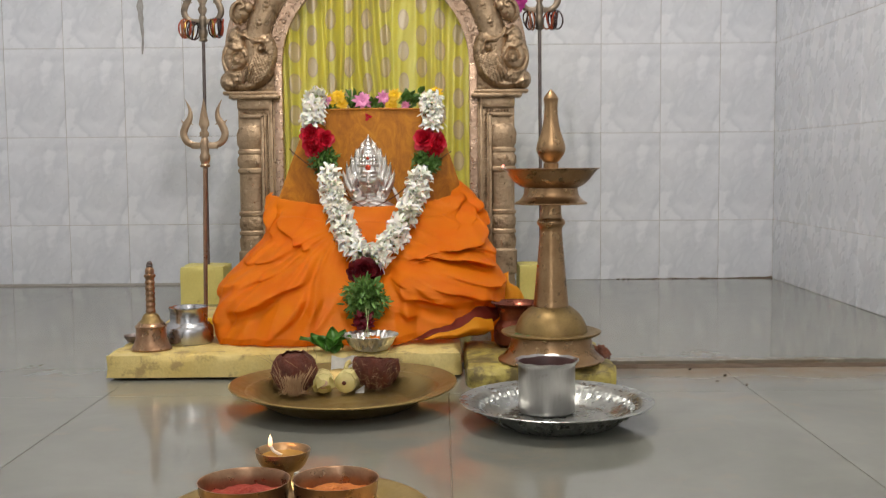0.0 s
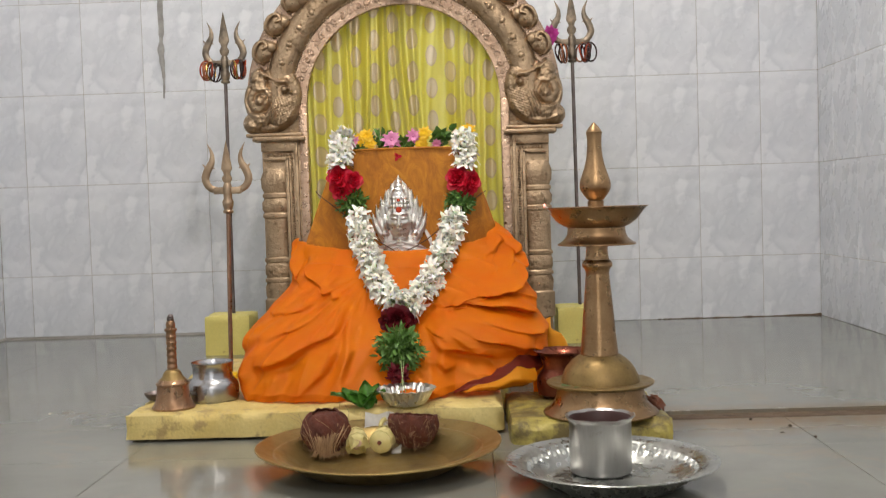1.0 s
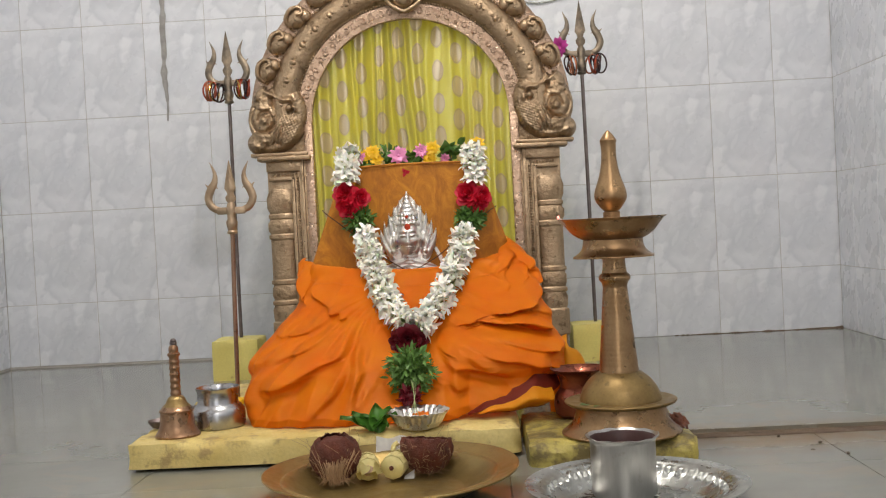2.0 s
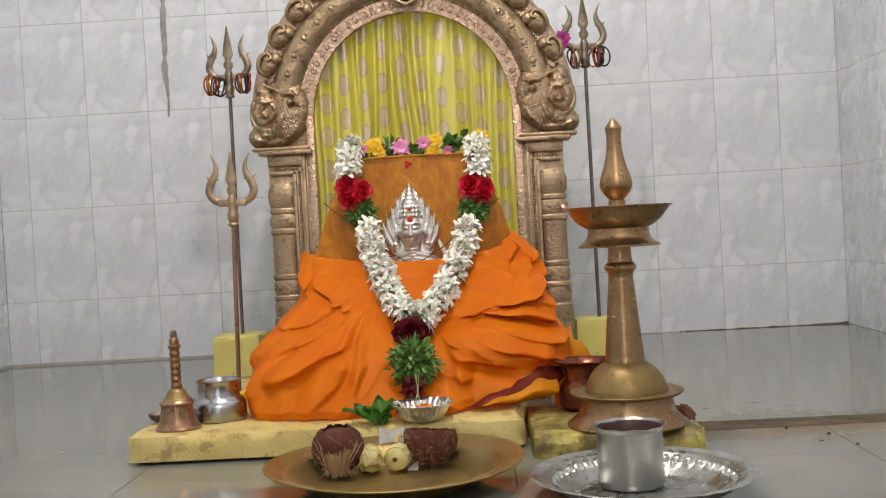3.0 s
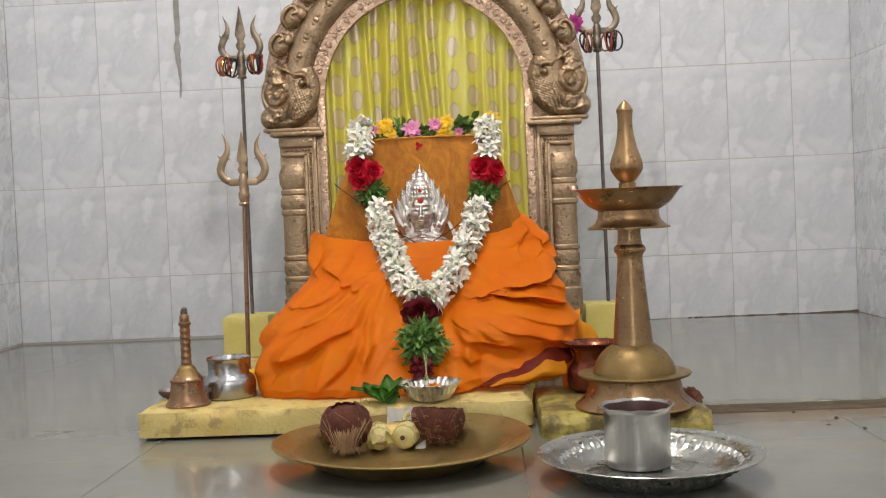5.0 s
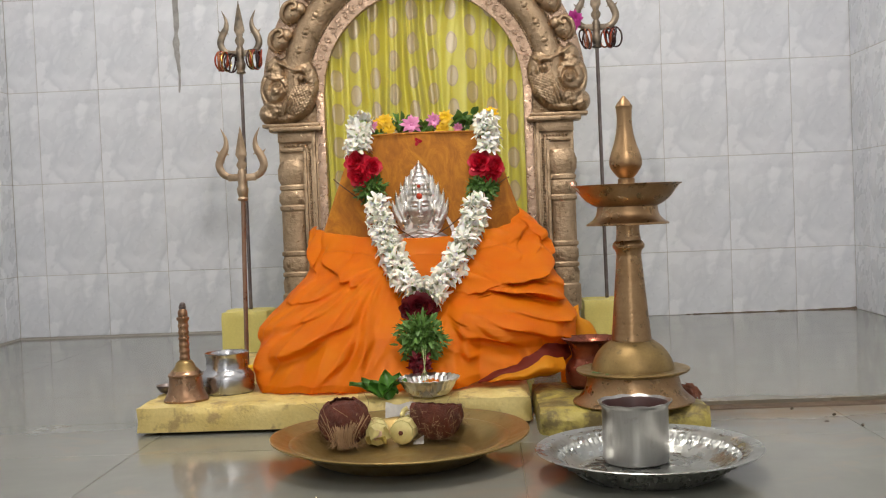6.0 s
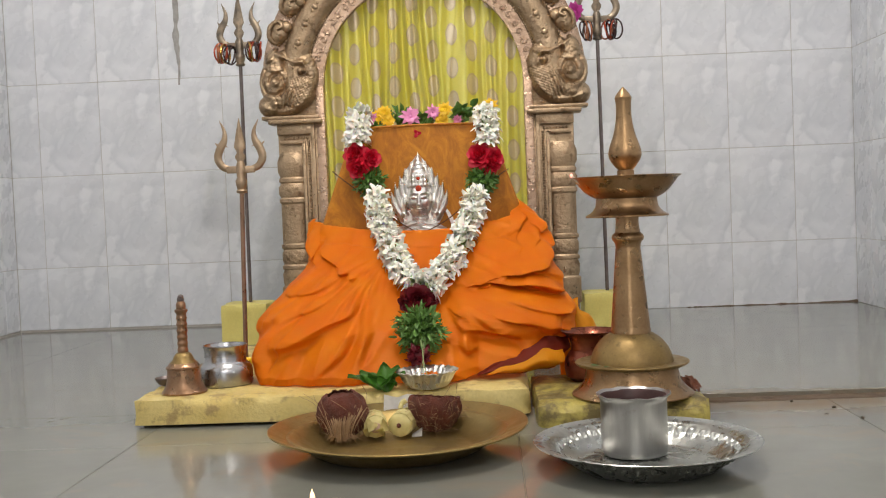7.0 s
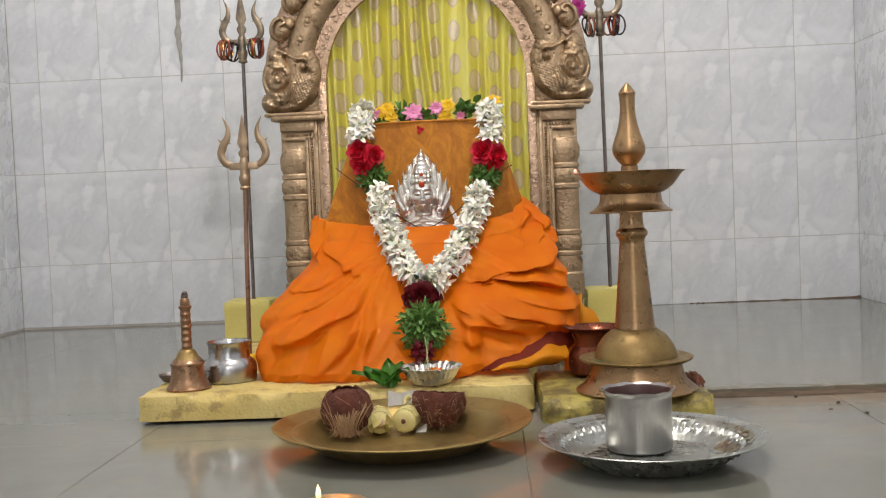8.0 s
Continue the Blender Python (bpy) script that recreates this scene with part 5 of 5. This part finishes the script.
def sprig(name, loc, size, count, seed, parent, material, label, leaf=0.016, width=0.003):
    """A ball of small narrow leaves."""
    rng = random.Random(seed)
    bm = bmesh.new()
    for i in range(count):
        d = Vector((rng.gauss(0, 1), rng.gauss(0, 1) - 0.7, rng.gauss(0, 1))).normalized()
        tmp = bmesh.new()
        petal(tmp, leaf * rng.uniform(0.7, 1.25), width * rng.uniform(0.8, 1.3), rng.uniform(0.2, 0.9), 0.2, 0, 0, 0.0, 0.4, 3, 2)
        m = Matrix.Translation(Vector((d.x * size[0], d.y * size[1], d.z * size[2])) * rng.uniform(0.45, 0.95)) @ (d + Vector((rng.gauss(0, 0.45), rng.gauss(0, 0.3), rng.gauss(0, 0.45)))).to_track_quat("Z", "Y").to_matrix().to_4x4() @ Matrix.Rotation(rng.uniform(0, 6.3), 4, "Z")
        vs = [bm.verts.new(m @ v.co) for v in tmp.verts]
        tmp.verts.index_update()
        for f in tmp.faces:
            bm.faces.new([vs[v.index] for v in f.verts])
        tmp.free()
    ball(bm, (0, 0, 0), tuple(0.6 * s for s in size), u=12, v=8)
    ob = part(name, bm, material, parent, label, smooth=60)
    ob.location = loc
    return ob


sprig("green_sprig", (-0.010, -1.124, 0.408), (0.030, 0.020, 0.030), 240, 70, garland, M_GREEN, "bunch of small green leaves")
sprig("green_sprig", (0.228, -1.124, 0.402), (0.031, 0.020, 0.029), 240, 71, garland, M_GREEN, "bunch of small green leaves")
sprig("green_tassel", (0.110, -1.508, 0.134), (0.046, 0.024, 0.042), 480, 72, garland, M_GREEN, "bushy green leaf tassel")
sprig("petal_tuft", (0.108, -1.530, 0.092), (0.020, 0.012, 0.014), 60, 73, garland, M_ROSE_DARK, "wilted red petals at the tip", 0.014, 0.004)

for k, (x, y, z) in enumerate(((0.119, -1.612, 0.046), (0.129, -1.618, 0.058), (0.104, -1.60, 0.06))):
    part("stalk", tube(spline([(0.110 + 0.004 * k, -1.530, 0.125), (0.117, -1.565, 0.10 - 0.006 * k), (x, y, z)], 5), 0.0006, 5), M_STALK, garland, "pale dry stalk")

# blossoms laid along the top of the slab
def blossom(name, loc, material, n, size, width, facing, label, seed, layers=1, curl=0.5):
    rng = random.Random(seed)
    bm = bmesh.new()
    for layer in range(layers):
        for k in range(n):
            petal(bm, size * (1 - 0.2 * layer) * rng.uniform(0.85, 1.1), width, curl, 1.15 - 0.9 * layer / max(1, layers), 2 * math.pi * (k + 0.5 * layer) / n + rng.uniform(-0.15, 0.15), 0, 0.001, 0.2, 4, 2)
    ball(bm, (0, 0, 0.002), (size * 0.18, size * 0.18, size * 0.14), u=8, v=6)
    ob = new(name, put(name, bm, material, 70))
    ob.matrix_basis = Matrix.Translation(loc) @ Vector(facing).to_track_quat("Z", "Y").to_matrix().to_4x4()
    return tagged(ob, label, "flower", "blossoms on the slab")


for i, (x, z) in enumerate(((0.006, 0.548), (0.022, 0.556), (0.030, 0.540), (0.146, 0.545), (0.153, 0.558), (0.145, 0.535), (0.251, 0.562))):
    blossom("yellow_flower", (x, -1.085, z), M_MARIGOLD, 11, 0.018, 0.0042, (0.2 * (i % 3 - 1), -1, 0.35), "yellow chrysanthemum laid on top of the slab", 80 + i, 4)
for i, (x, z, s) in enumerate(((0.079, 0.545, 0.024), (0.128, 0.553, 0.017), (-0.004, 0.546, 0.014), (0.179, 0.535, 0.012))):
    blossom("pink_flower", (x, -1.09, z), M_PINK, 8, s, s * 0.22, (0.15, -1, 0.3 - 0.2 * i), "pink oleander flower laid on top of the slab", 90 + i, 2, 0.9)
top_leaves = thing("leaf_bunch", (0, 0, 0), "green leaf sprigs laid along the top of the slab", "leaves")
for i, (x, z, sx) in enumerate(((0.012, 0.532, 0.018), (0.054, 0.545, 0.022), (0.108, 0.536, 0.018), (0.199, 0.552, 0.028), (0.066, 0.526, 0.014))):
    sprig("sprig", (x, -1.07, z), (sx, 0.014, 0.020), 26, 100 + i, top_leaves, M_GREEN, "", 0.020, 0.0075)
ob = blossom("red_petal", (0.0935, -1.115, 0.508), M_ROSE, 3, 0.010, 0.004, (0, -1, -0.3), "single red petal stuck on the slab", 97)
ob["group"] = "petals on the slab"
ob = blossom("magenta_flower", (0.493, -0.462, 0.862), M_MAGENTA, 9, 0.029, 0.011, (-0.5, -1, 0.1), "wilted magenta flower tied to the trident", 98, 3)
ob["group"] = "flowers on the trident"
# marigold petals behind the pot
for i in range(7):
    rng = random.Random(130 + i)
    ob = blossom("yellow_flower", (-0.300 + 0.013 * i, -1.24 + rng.uniform(-0.02, 0.02), PLAT + 0.006), M_MARIGOLD, 10, 0.014, 0.003, (rng.uniform(-0.4, 0.4), -0.5, 1), "faded marigold lying on the platform", 140 + i, 3)
    ob["group"] = "marigolds on the platform"

# ---- offerings on the tray ----
M_HUSK = surface("red_smeared_coconut_husk", (0.17, 0.040, 0.018), (0.075, 0.019, 0.010), 0.8, big=40, fine=420, bump=0.9, depth=0.004)
M_FIBRE = surface("coconut_fibre", (0.46, 0.30, 0.16), (0.28, 0.16, 0.075), 0.8, big=40)


def coconut(loc, r, tilt, seed, tuft, upto):
    rng = random.Random(seed)
    t = thing("coconut_half", loc, "hairy broken coconut half smeared red on the brass tray", "coconut", "coconut halves")
    prof = [(r * math.sin(a), r * (1 - math.cos(a)) * 0.98) for a in [0.02] + [upto * k / 12 for k in range(1, 13)]]
    top = prof[-1]
    jag = lambda a, rr, z: (0.0015 * math.sin(9 * a + z * 200) + 0.002 * noise.noise((6 * math.cos(a), 6 * math.sin(a), z * 60 + seed)), (0.003 * noise.noise((3 * math.cos(a), 3 * math.sin(a), seed)) + 0.002 * noise.noise((14 * math.cos(a), 14 * math.sin(a), seed))) * (z > 0.8 * r))
    body = part("shell", lathe(prof + [(x * 0.91, max(z, 0.006)) for x, z in prof[::-1]], 64, wobble=jag), M_HUSK, t, smooth=70)
    body.matrix_basis = pose(0, 0, 0, *tilt)
    fl = part("kernel", lathe([(top[0] * 0.93, top[1] - 0.004), (top[0] * 0.86, top[1] - 0.005), (top[0] * 0.6, top[1] - 0.008), (top[0] * 0.2, top[1] - 0.010), (0.0004, top[1] - 0.010)], 40, wobble=jag), M_HUSK, t, "inside smeared with red powder", smooth=70)
    fl.matrix_basis = pose(0, 0, 0, *tilt)
    bm = bmesh.new()
    for i in range(260):
        a, h = rng.uniform(0, 6.28), rng.uniform(0.15, 1.7)
        p = Vector((r * math.sin(h) * math.cos(a), r * math.sin(h) * math.sin(a), r * (1 - math.cos(h))))
        n = (p - Vector((0, 0, r))).normalized()
        d = (n * 0.35 + Vector((rng.gauss(0, 0.6), rng.gauss(0, 0.6), rng.gauss(0.3, 0.7)))).normalized()
        L = rng.uniform(0.008, 0.022)
        tube([p, p + d * L * 0.5 + n * 0.001, p + d * L + Vector((0, 0, -0.003))], [0.00035, 0.0003, 0.00015], 4, bm)
    for i in range(7):
        a = rng.uniform(0, 6.28)
        p = Vector((0.9 * r * math.cos(a), 0.9 * r * math.sin(a), r * 1.2))
        d = Vector((rng.gauss(0, 0.35), rng.gauss(0, 0.3), 1))
        tube(spline([p, p + d * 0.014, p + d * 0.026 + Vector((rng.gauss(0, 0.008), 0, 0.002))], 3), 0.0003, 4, bm)
    hair = tagged(part("hair", bm, M_FIBRE, t, "loose coir fibres"), kind="stuff")
    hair.matrix_basis = pose(0, 0, 0, *tilt)
    if tuft:
        bm = bmesh.new()
        for i in range(140):
            a, b = rng.gauss(0, 0.009), rng.gauss(0, 0.005)
            e = rng.uniform(0.75, 1.25)
            tube(spline([(a * 1.6, -r * 0.80, r * 1.25 + rng.uniform(-0.012, 0.006)), (a * 1.1, -r * 1.10 + b, r * 0.85), (a * 0.8, -r * 1.22 + b, r * 0.42), (a * 1.1 * e, -r * 1.30 + b, 0.003 + abs(rng.gauss(0, 0.011)))], 3), [0.00055] * 6 + [0.0004] * 3 + [0.0002], 4, bm)
        tagged(part("tuft", bm, M_FIBRE, t, "pale brown husk tuft"), kind="stuff")
    return t


coconut((0.006, -1.745, -0.001), 0.0395, (8, -6, 0), 1, True, 2.55)
coconut((0.141, -1.728, -0.001), 0.0415, (-4, 8, 40), 2, False, 1.95)

M_BANANA = surface("spotted_banana_skin", (0.74, 0.64, 0.30), (0.62, 0.54, 0.20), 0.5, big=60, bump=0.2, dirt=(0.16, 0.10, 0.05), dirt_scale=60, dirt_at=0.62)
M_PULP = surface("browned_banana_pulp", (0.66, 0.46, 0.33), (0.50, 0.32, 0.22), 0.6, big=80)
for i, (x, y, r, turn, lab) in enumerate(((0.054, -1.768, 0.0185, 8, "short banana with its peel split open"), (0.091, -1.766, 0.0195, -10, "short green-yellow banana with brown spots"))):
    b = thing("banana", (x, y, 0.0), lab, "banana", "bananas on the tray")
    sec = [(0, -0.004, r), (0, 0.006, r), (0, 0.030, r * 1.02), (0, 0.055, r * 1.0), (0, 0.072, r * 0.9)]
    skin = part("skin", tube(spline(sec, 4), [r * k for k in (0.55, 0.78, 0.92, 0.99, 1, 1, 1, 1, 1, 1, 0.98, 0.95, 0.9, 0.8, 0.66, 0.5, 0.3)], 10), M_BANANA, b, smooth=35)
    tip = bmesh.new()
    tube([(0, -0.0045, r), (0, -0.008, r * 1.08)], [r * 0.5, r * 0.34] if i == 0 else [r * 0.2, r * 0.15], 7, tip)
    part("stub", tip, M_PULP if i == 0 else M_HUSK, b, "broken end")
    if i == 0:
        for k in range(4):
            fl = bmesh.new()
            petal(fl, 0.026, 0.009, 0.5, 0.25, 0, 0, 0.0, 0.4, 5, 4)
            f = part("peel", thicken(fl, 0.0012), M_BANANA, b, "curling strip of peel")
            f.matrix_basis = pose(0.010 * math.cos(1.57 * k + 0.5), -0.002, r + 0.010 * math.sin(1.57 * k + 0.5), 90, 0, 0) @ Matrix.Rotation(-(1.57 * k + 0.5), 4, "Z")
    else:
        part("stem", tube(spline([(-0.006, 0.03, 2 * r), (-0.004, 0.034, 2 * r + 0.008), (0.002, 0.036, 2 * r + 0.012)], 3), 0.004, 7), M_BANANA, b)
    b.matrix_basis = pose(x, y, 0.0, 0, 0, turn)
bm = thicken(grid(lambda u, v: (0.05 * u - 0.025, 0.030 * v + 0.004 * math.sin(5 * u), 0.046 * v + 0.003 * math.sin(7 * u + 2 * v)), 14, 8), 0.0006)
M_PAPER = surface("white_paper", (0.84, 0.83, 0.80), (0.76, 0.75, 0.71), 0.8, big=40)
ob = new("folded_paper", put("folded_paper", bm, M_PAPER, 60))
ob.location = (0.082, -1.685, -0.001)
tagged(ob, "folded scrap of white paper on the brass tray", "paper")
bm = thicken(grid(lambda u, v: (0.016 * u, 0.02 * v, 0.010 * u * v + 0.0006), 5, 5), 0.0006)
ob = new("paper_scrap", put("paper_scrap", bm, M_PAPER, 60))
ob.location = (0.108, -1.762, -0.0004)
tagged(ob, "tiny white paper scrap on the brass tray", "paper")

# betel leaves on the platform edge
leaves = thing("betel_leaves", (0.042, -1.588, PLAT), "fresh green betel leaves on the platform edge", "leaves")
for i, (x, z, turn, tip, w) in enumerate(((-0.030, 0.002, 80, 14, 0.018), (-0.018, 0.004, 50, 22, 0.017), (0.004, 0.002, 95, 16, 0.018), (0.022, 0.008, -55, 34, 0.018), (0.026, 0.002, -95, 24, 0.016), (0.010, 0.010, 15, 52, 0.016))):
    bm = bmesh.new()

    def leaf(u, v, w=w):
        t = v
        half = w * math.sin(math.pi * (0.06 + 0.94 * t) ** 0.75) ** 0.8
        s = 2 * u - 1
        return s * half, 0.052 * t - 0.026, 0.006 * (s * s) + 0.008 * math.sin(2.4 * t) + 0.0015 * math.sin(14 * t) * abs(s)
    thicken(grid(leaf, 10, 14, bm), 0.0005)
    ob = part("leaf", bm, M_LEAF, leaves, smooth=60)
    ob.matrix_basis = pose(x, 0.004 * (i % 3 - 1), z + 0.008, tip, 0, turn)

# dried petals beside the lamp, bits on the floor
M_DRY = flower_material("dried_petal", (0.24, 0.075, 0.035), (0.12, 0.04, 0.02), 0.8)
for i, (x, y, z, m) in enumerate(((0.566, -1.600, 0.031, M_DRY), (0.574, -1.585, 0.031, M_DRY), (0.560, -1.575, 0.034, M_DRY), (0.583, -1.560, 0.0, M_MARIGOLD), (0.570, -1.57, 0.034, M_DRY))):
    ob = blossom("dried_petal", (x, y, z + 0.004), m, 4, 0.015, 0.006, (0.7, -0.5, 0.6), "withered dark petals beside the oil lamp", 150 + i, 2, 1.2)
    ob["group"] = "withered petals"
for i, (x, y, z) in enumerate(((0.767, -1.66, -0.008), (0.794, -1.613, -0.006), (0.742, -1.552, -0.006), (0.81, -1.70, -0.006))):
    bm = ball(bmesh.new(), (0, 0, 0.0015), (0.0042, 0.0024, 0.0022), (0, 0, 30 * i), 10, 6)
    for v in bm.verts:
        v.co += noise.noise_vector(v.co * 500) * 0.0008
    ob = new("seed", put("seed", bm, M_CHAR))
    ob.location = (x, y, z)
    tagged(ob, "dark dry seed lying on the floor", "seed", "seeds on the floor")

# grime along the foot of the back wall, and in the channel of the floor
M_GRIME = surface("brown_grime", (0.17, 0.115, 0.07), (0.09, 0.06, 0.04), 0.9, big=25, bump=0.6, depth=0.003)
bm = bmesh.new()
for i in range(60):
    x = 0.86 + 0.52 * (i / 59) ** 0.8
    r = 0.0025 + 0.004 * max(0.0, noise.noise((x * 30, 0, 0)) + 0.25) + 0.004 * max(0.0, (x - 1.25) / 0.13)
    ball(bm, (x, -0.002, 0.0), (0.008, r, r * 0.8), u=8, v=6)
tagged(new("grime", put("grime", bm, M_GRIME, 60)), "brown grime in the corner of wall and floor", "dirt", kind="stuff")
bm = grid(lambda u, v: (0.56 + 0.826 * u, -1.537 + 0.052 * v, -0.0068 + 0.0014 * (1 - v) + 0.0012 * noise.noise((u * 40, v * 3, 0))), 120, 6)
tagged(new("floor_channel", put("floor_channel", bm, M_GRIME, 60)), "dirty brown channel between two floor levels", "channel", kind="structure")

# stain on the back wall and the cable over the arch
M_STAIN = surface("grey_cement_smear", (0.42, 0.41, 0.39), (0.29, 0.285, 0.27), 0.9, big=40)


def smear(u, v):
    z = 0.772 + 0.62 * v
    w = (0.003 + 0.008 * min(1.0, v * 4)) * (0.8 + 0.7 * noise.noise((v * 18, 3.0, 0)))
    c = -0.735 + 0.006 * noise.noise((v * 6, 0, 0))
    return c + (2 * u - 1) * w, -0.0042 - 0.0012 * (1 - (2 * u - 1) ** 2), z


ob = new("cement_smear", put("cement_smear", grid(smear, 6, 60), M_STAIN, 60))
tagged(ob, "grey cement smear running down the tiled wall", "stain", kind="structure")
ob = new("cable", put("cable", tube(spline([(0.36, -0.010, 1.105), (0.42, -0.010, 1.086), (0.48, -0.010, 1.080), (0.535, -0.010, 1.090), (0.57, -0.010, 1.12), (0.60, -0.010, 1.30), (0.60, -0.010, 2.4)], 6), 0.003, 8), M_STEEL_DULL, 60))
tagged(ob, "thin grey cable looping on the tiled wall", "cable")

# ---- tiles of the walls and floor ----
def slab(w, d, h, bevel=0.0012):
    return box(bmesh.new(), -w / 2, w / 2, -d, 0, -h / 2, h / 2, bevel, 1)


MESHES = {}


def tile_mesh(w, h):
    key = (round(w, 3), round(h, 3))
    if key not in MESHES:
        MESHES[key] = put("tile", slab(w - 0.0014, 0.006, h - 0.0014), M_WALL_TILE, 0)
    return MESHES[key]


HEIGHTS = [0.0, 0.2] + [0.2 + 0.2965 * k for k in range(1, 8)] + [CEIL]


def tile_wall(parent, a0, a1, joint, place):
    cuts = [a0] + [joint + 0.2 * k for k in range(-40, 40) if a0 + 0.02 < joint + 0.2 * k < a1 - 0.02] + [a1]
    for p, q in zip(cuts, cuts[1:]):
        for z0, z1 in zip(HEIGHTS, HEIGHTS[1:]):
            shared("tile", tile_mesh(q - p, z1 - z0), parent, place((p + q) / 2, (z0 + z1) / 2))


tile_wall(wall_back, X0, X1, -1.0, lambda a, z: pose(a, 0.004, z))
tile_wall(wall_left, Y_FRONT + 0.1, -0.006, -0.10, lambda a, z: pose(X0 - 0.004, a, z, 0, 0, 90))
tile_wall(wall_right, Y_FRONT + 0.1, -0.006, -0.14, lambda a, z: pose(X1 + 0.004, a, z, 0, 0, -90))

def floor_tile(x0, x1, y0, y1, top, gap=0.0005):
    bm = box(bmesh.new(), -(x1 - x0) / 2 + gap, (x1 - x0) / 2 - gap, -(y1 - y0) / 2 + gap, (y1 - y0) / 2 - gap, -0.020, 0, 0.0004, 1)
    ob = new("tile", put("tile", bm, M_FLOOR_TILE, 0))
    ob.parent = floor
    ob.location = ((x0 + x1) / 2, (y0 + y1) / 2, top)


XS = [X0, -0.935, -0.335, 0.272, 0.808, X1]
for x0, x1 in zip(XS, XS[1:]):
    for y0, y1 in zip([-5.4, -4.75, -4.15, -3.55, -2.95, -2.35], [-4.75, -4.15, -3.55, -2.95, -2.35, -1.745]):
        floor_tile(x0, x1, y0, y1, -0.006)
    floor_tile(x0, x1, -1.745, -1.535 if x0 > 0.2 else -1.486, -0.006)
XB = [X0, -0.935, -0.335, 0.56, X1]
for x0, x1 in zip(XB, XB[1:]):
    for y0, y1 in zip([-1.485, -1.18, -0.59], [-1.18, -0.59, 0.0]):
        floor_tile(x0, x1, y0, y1, -0.006 if x1 < -0.3 else 0.0, 0.0002)
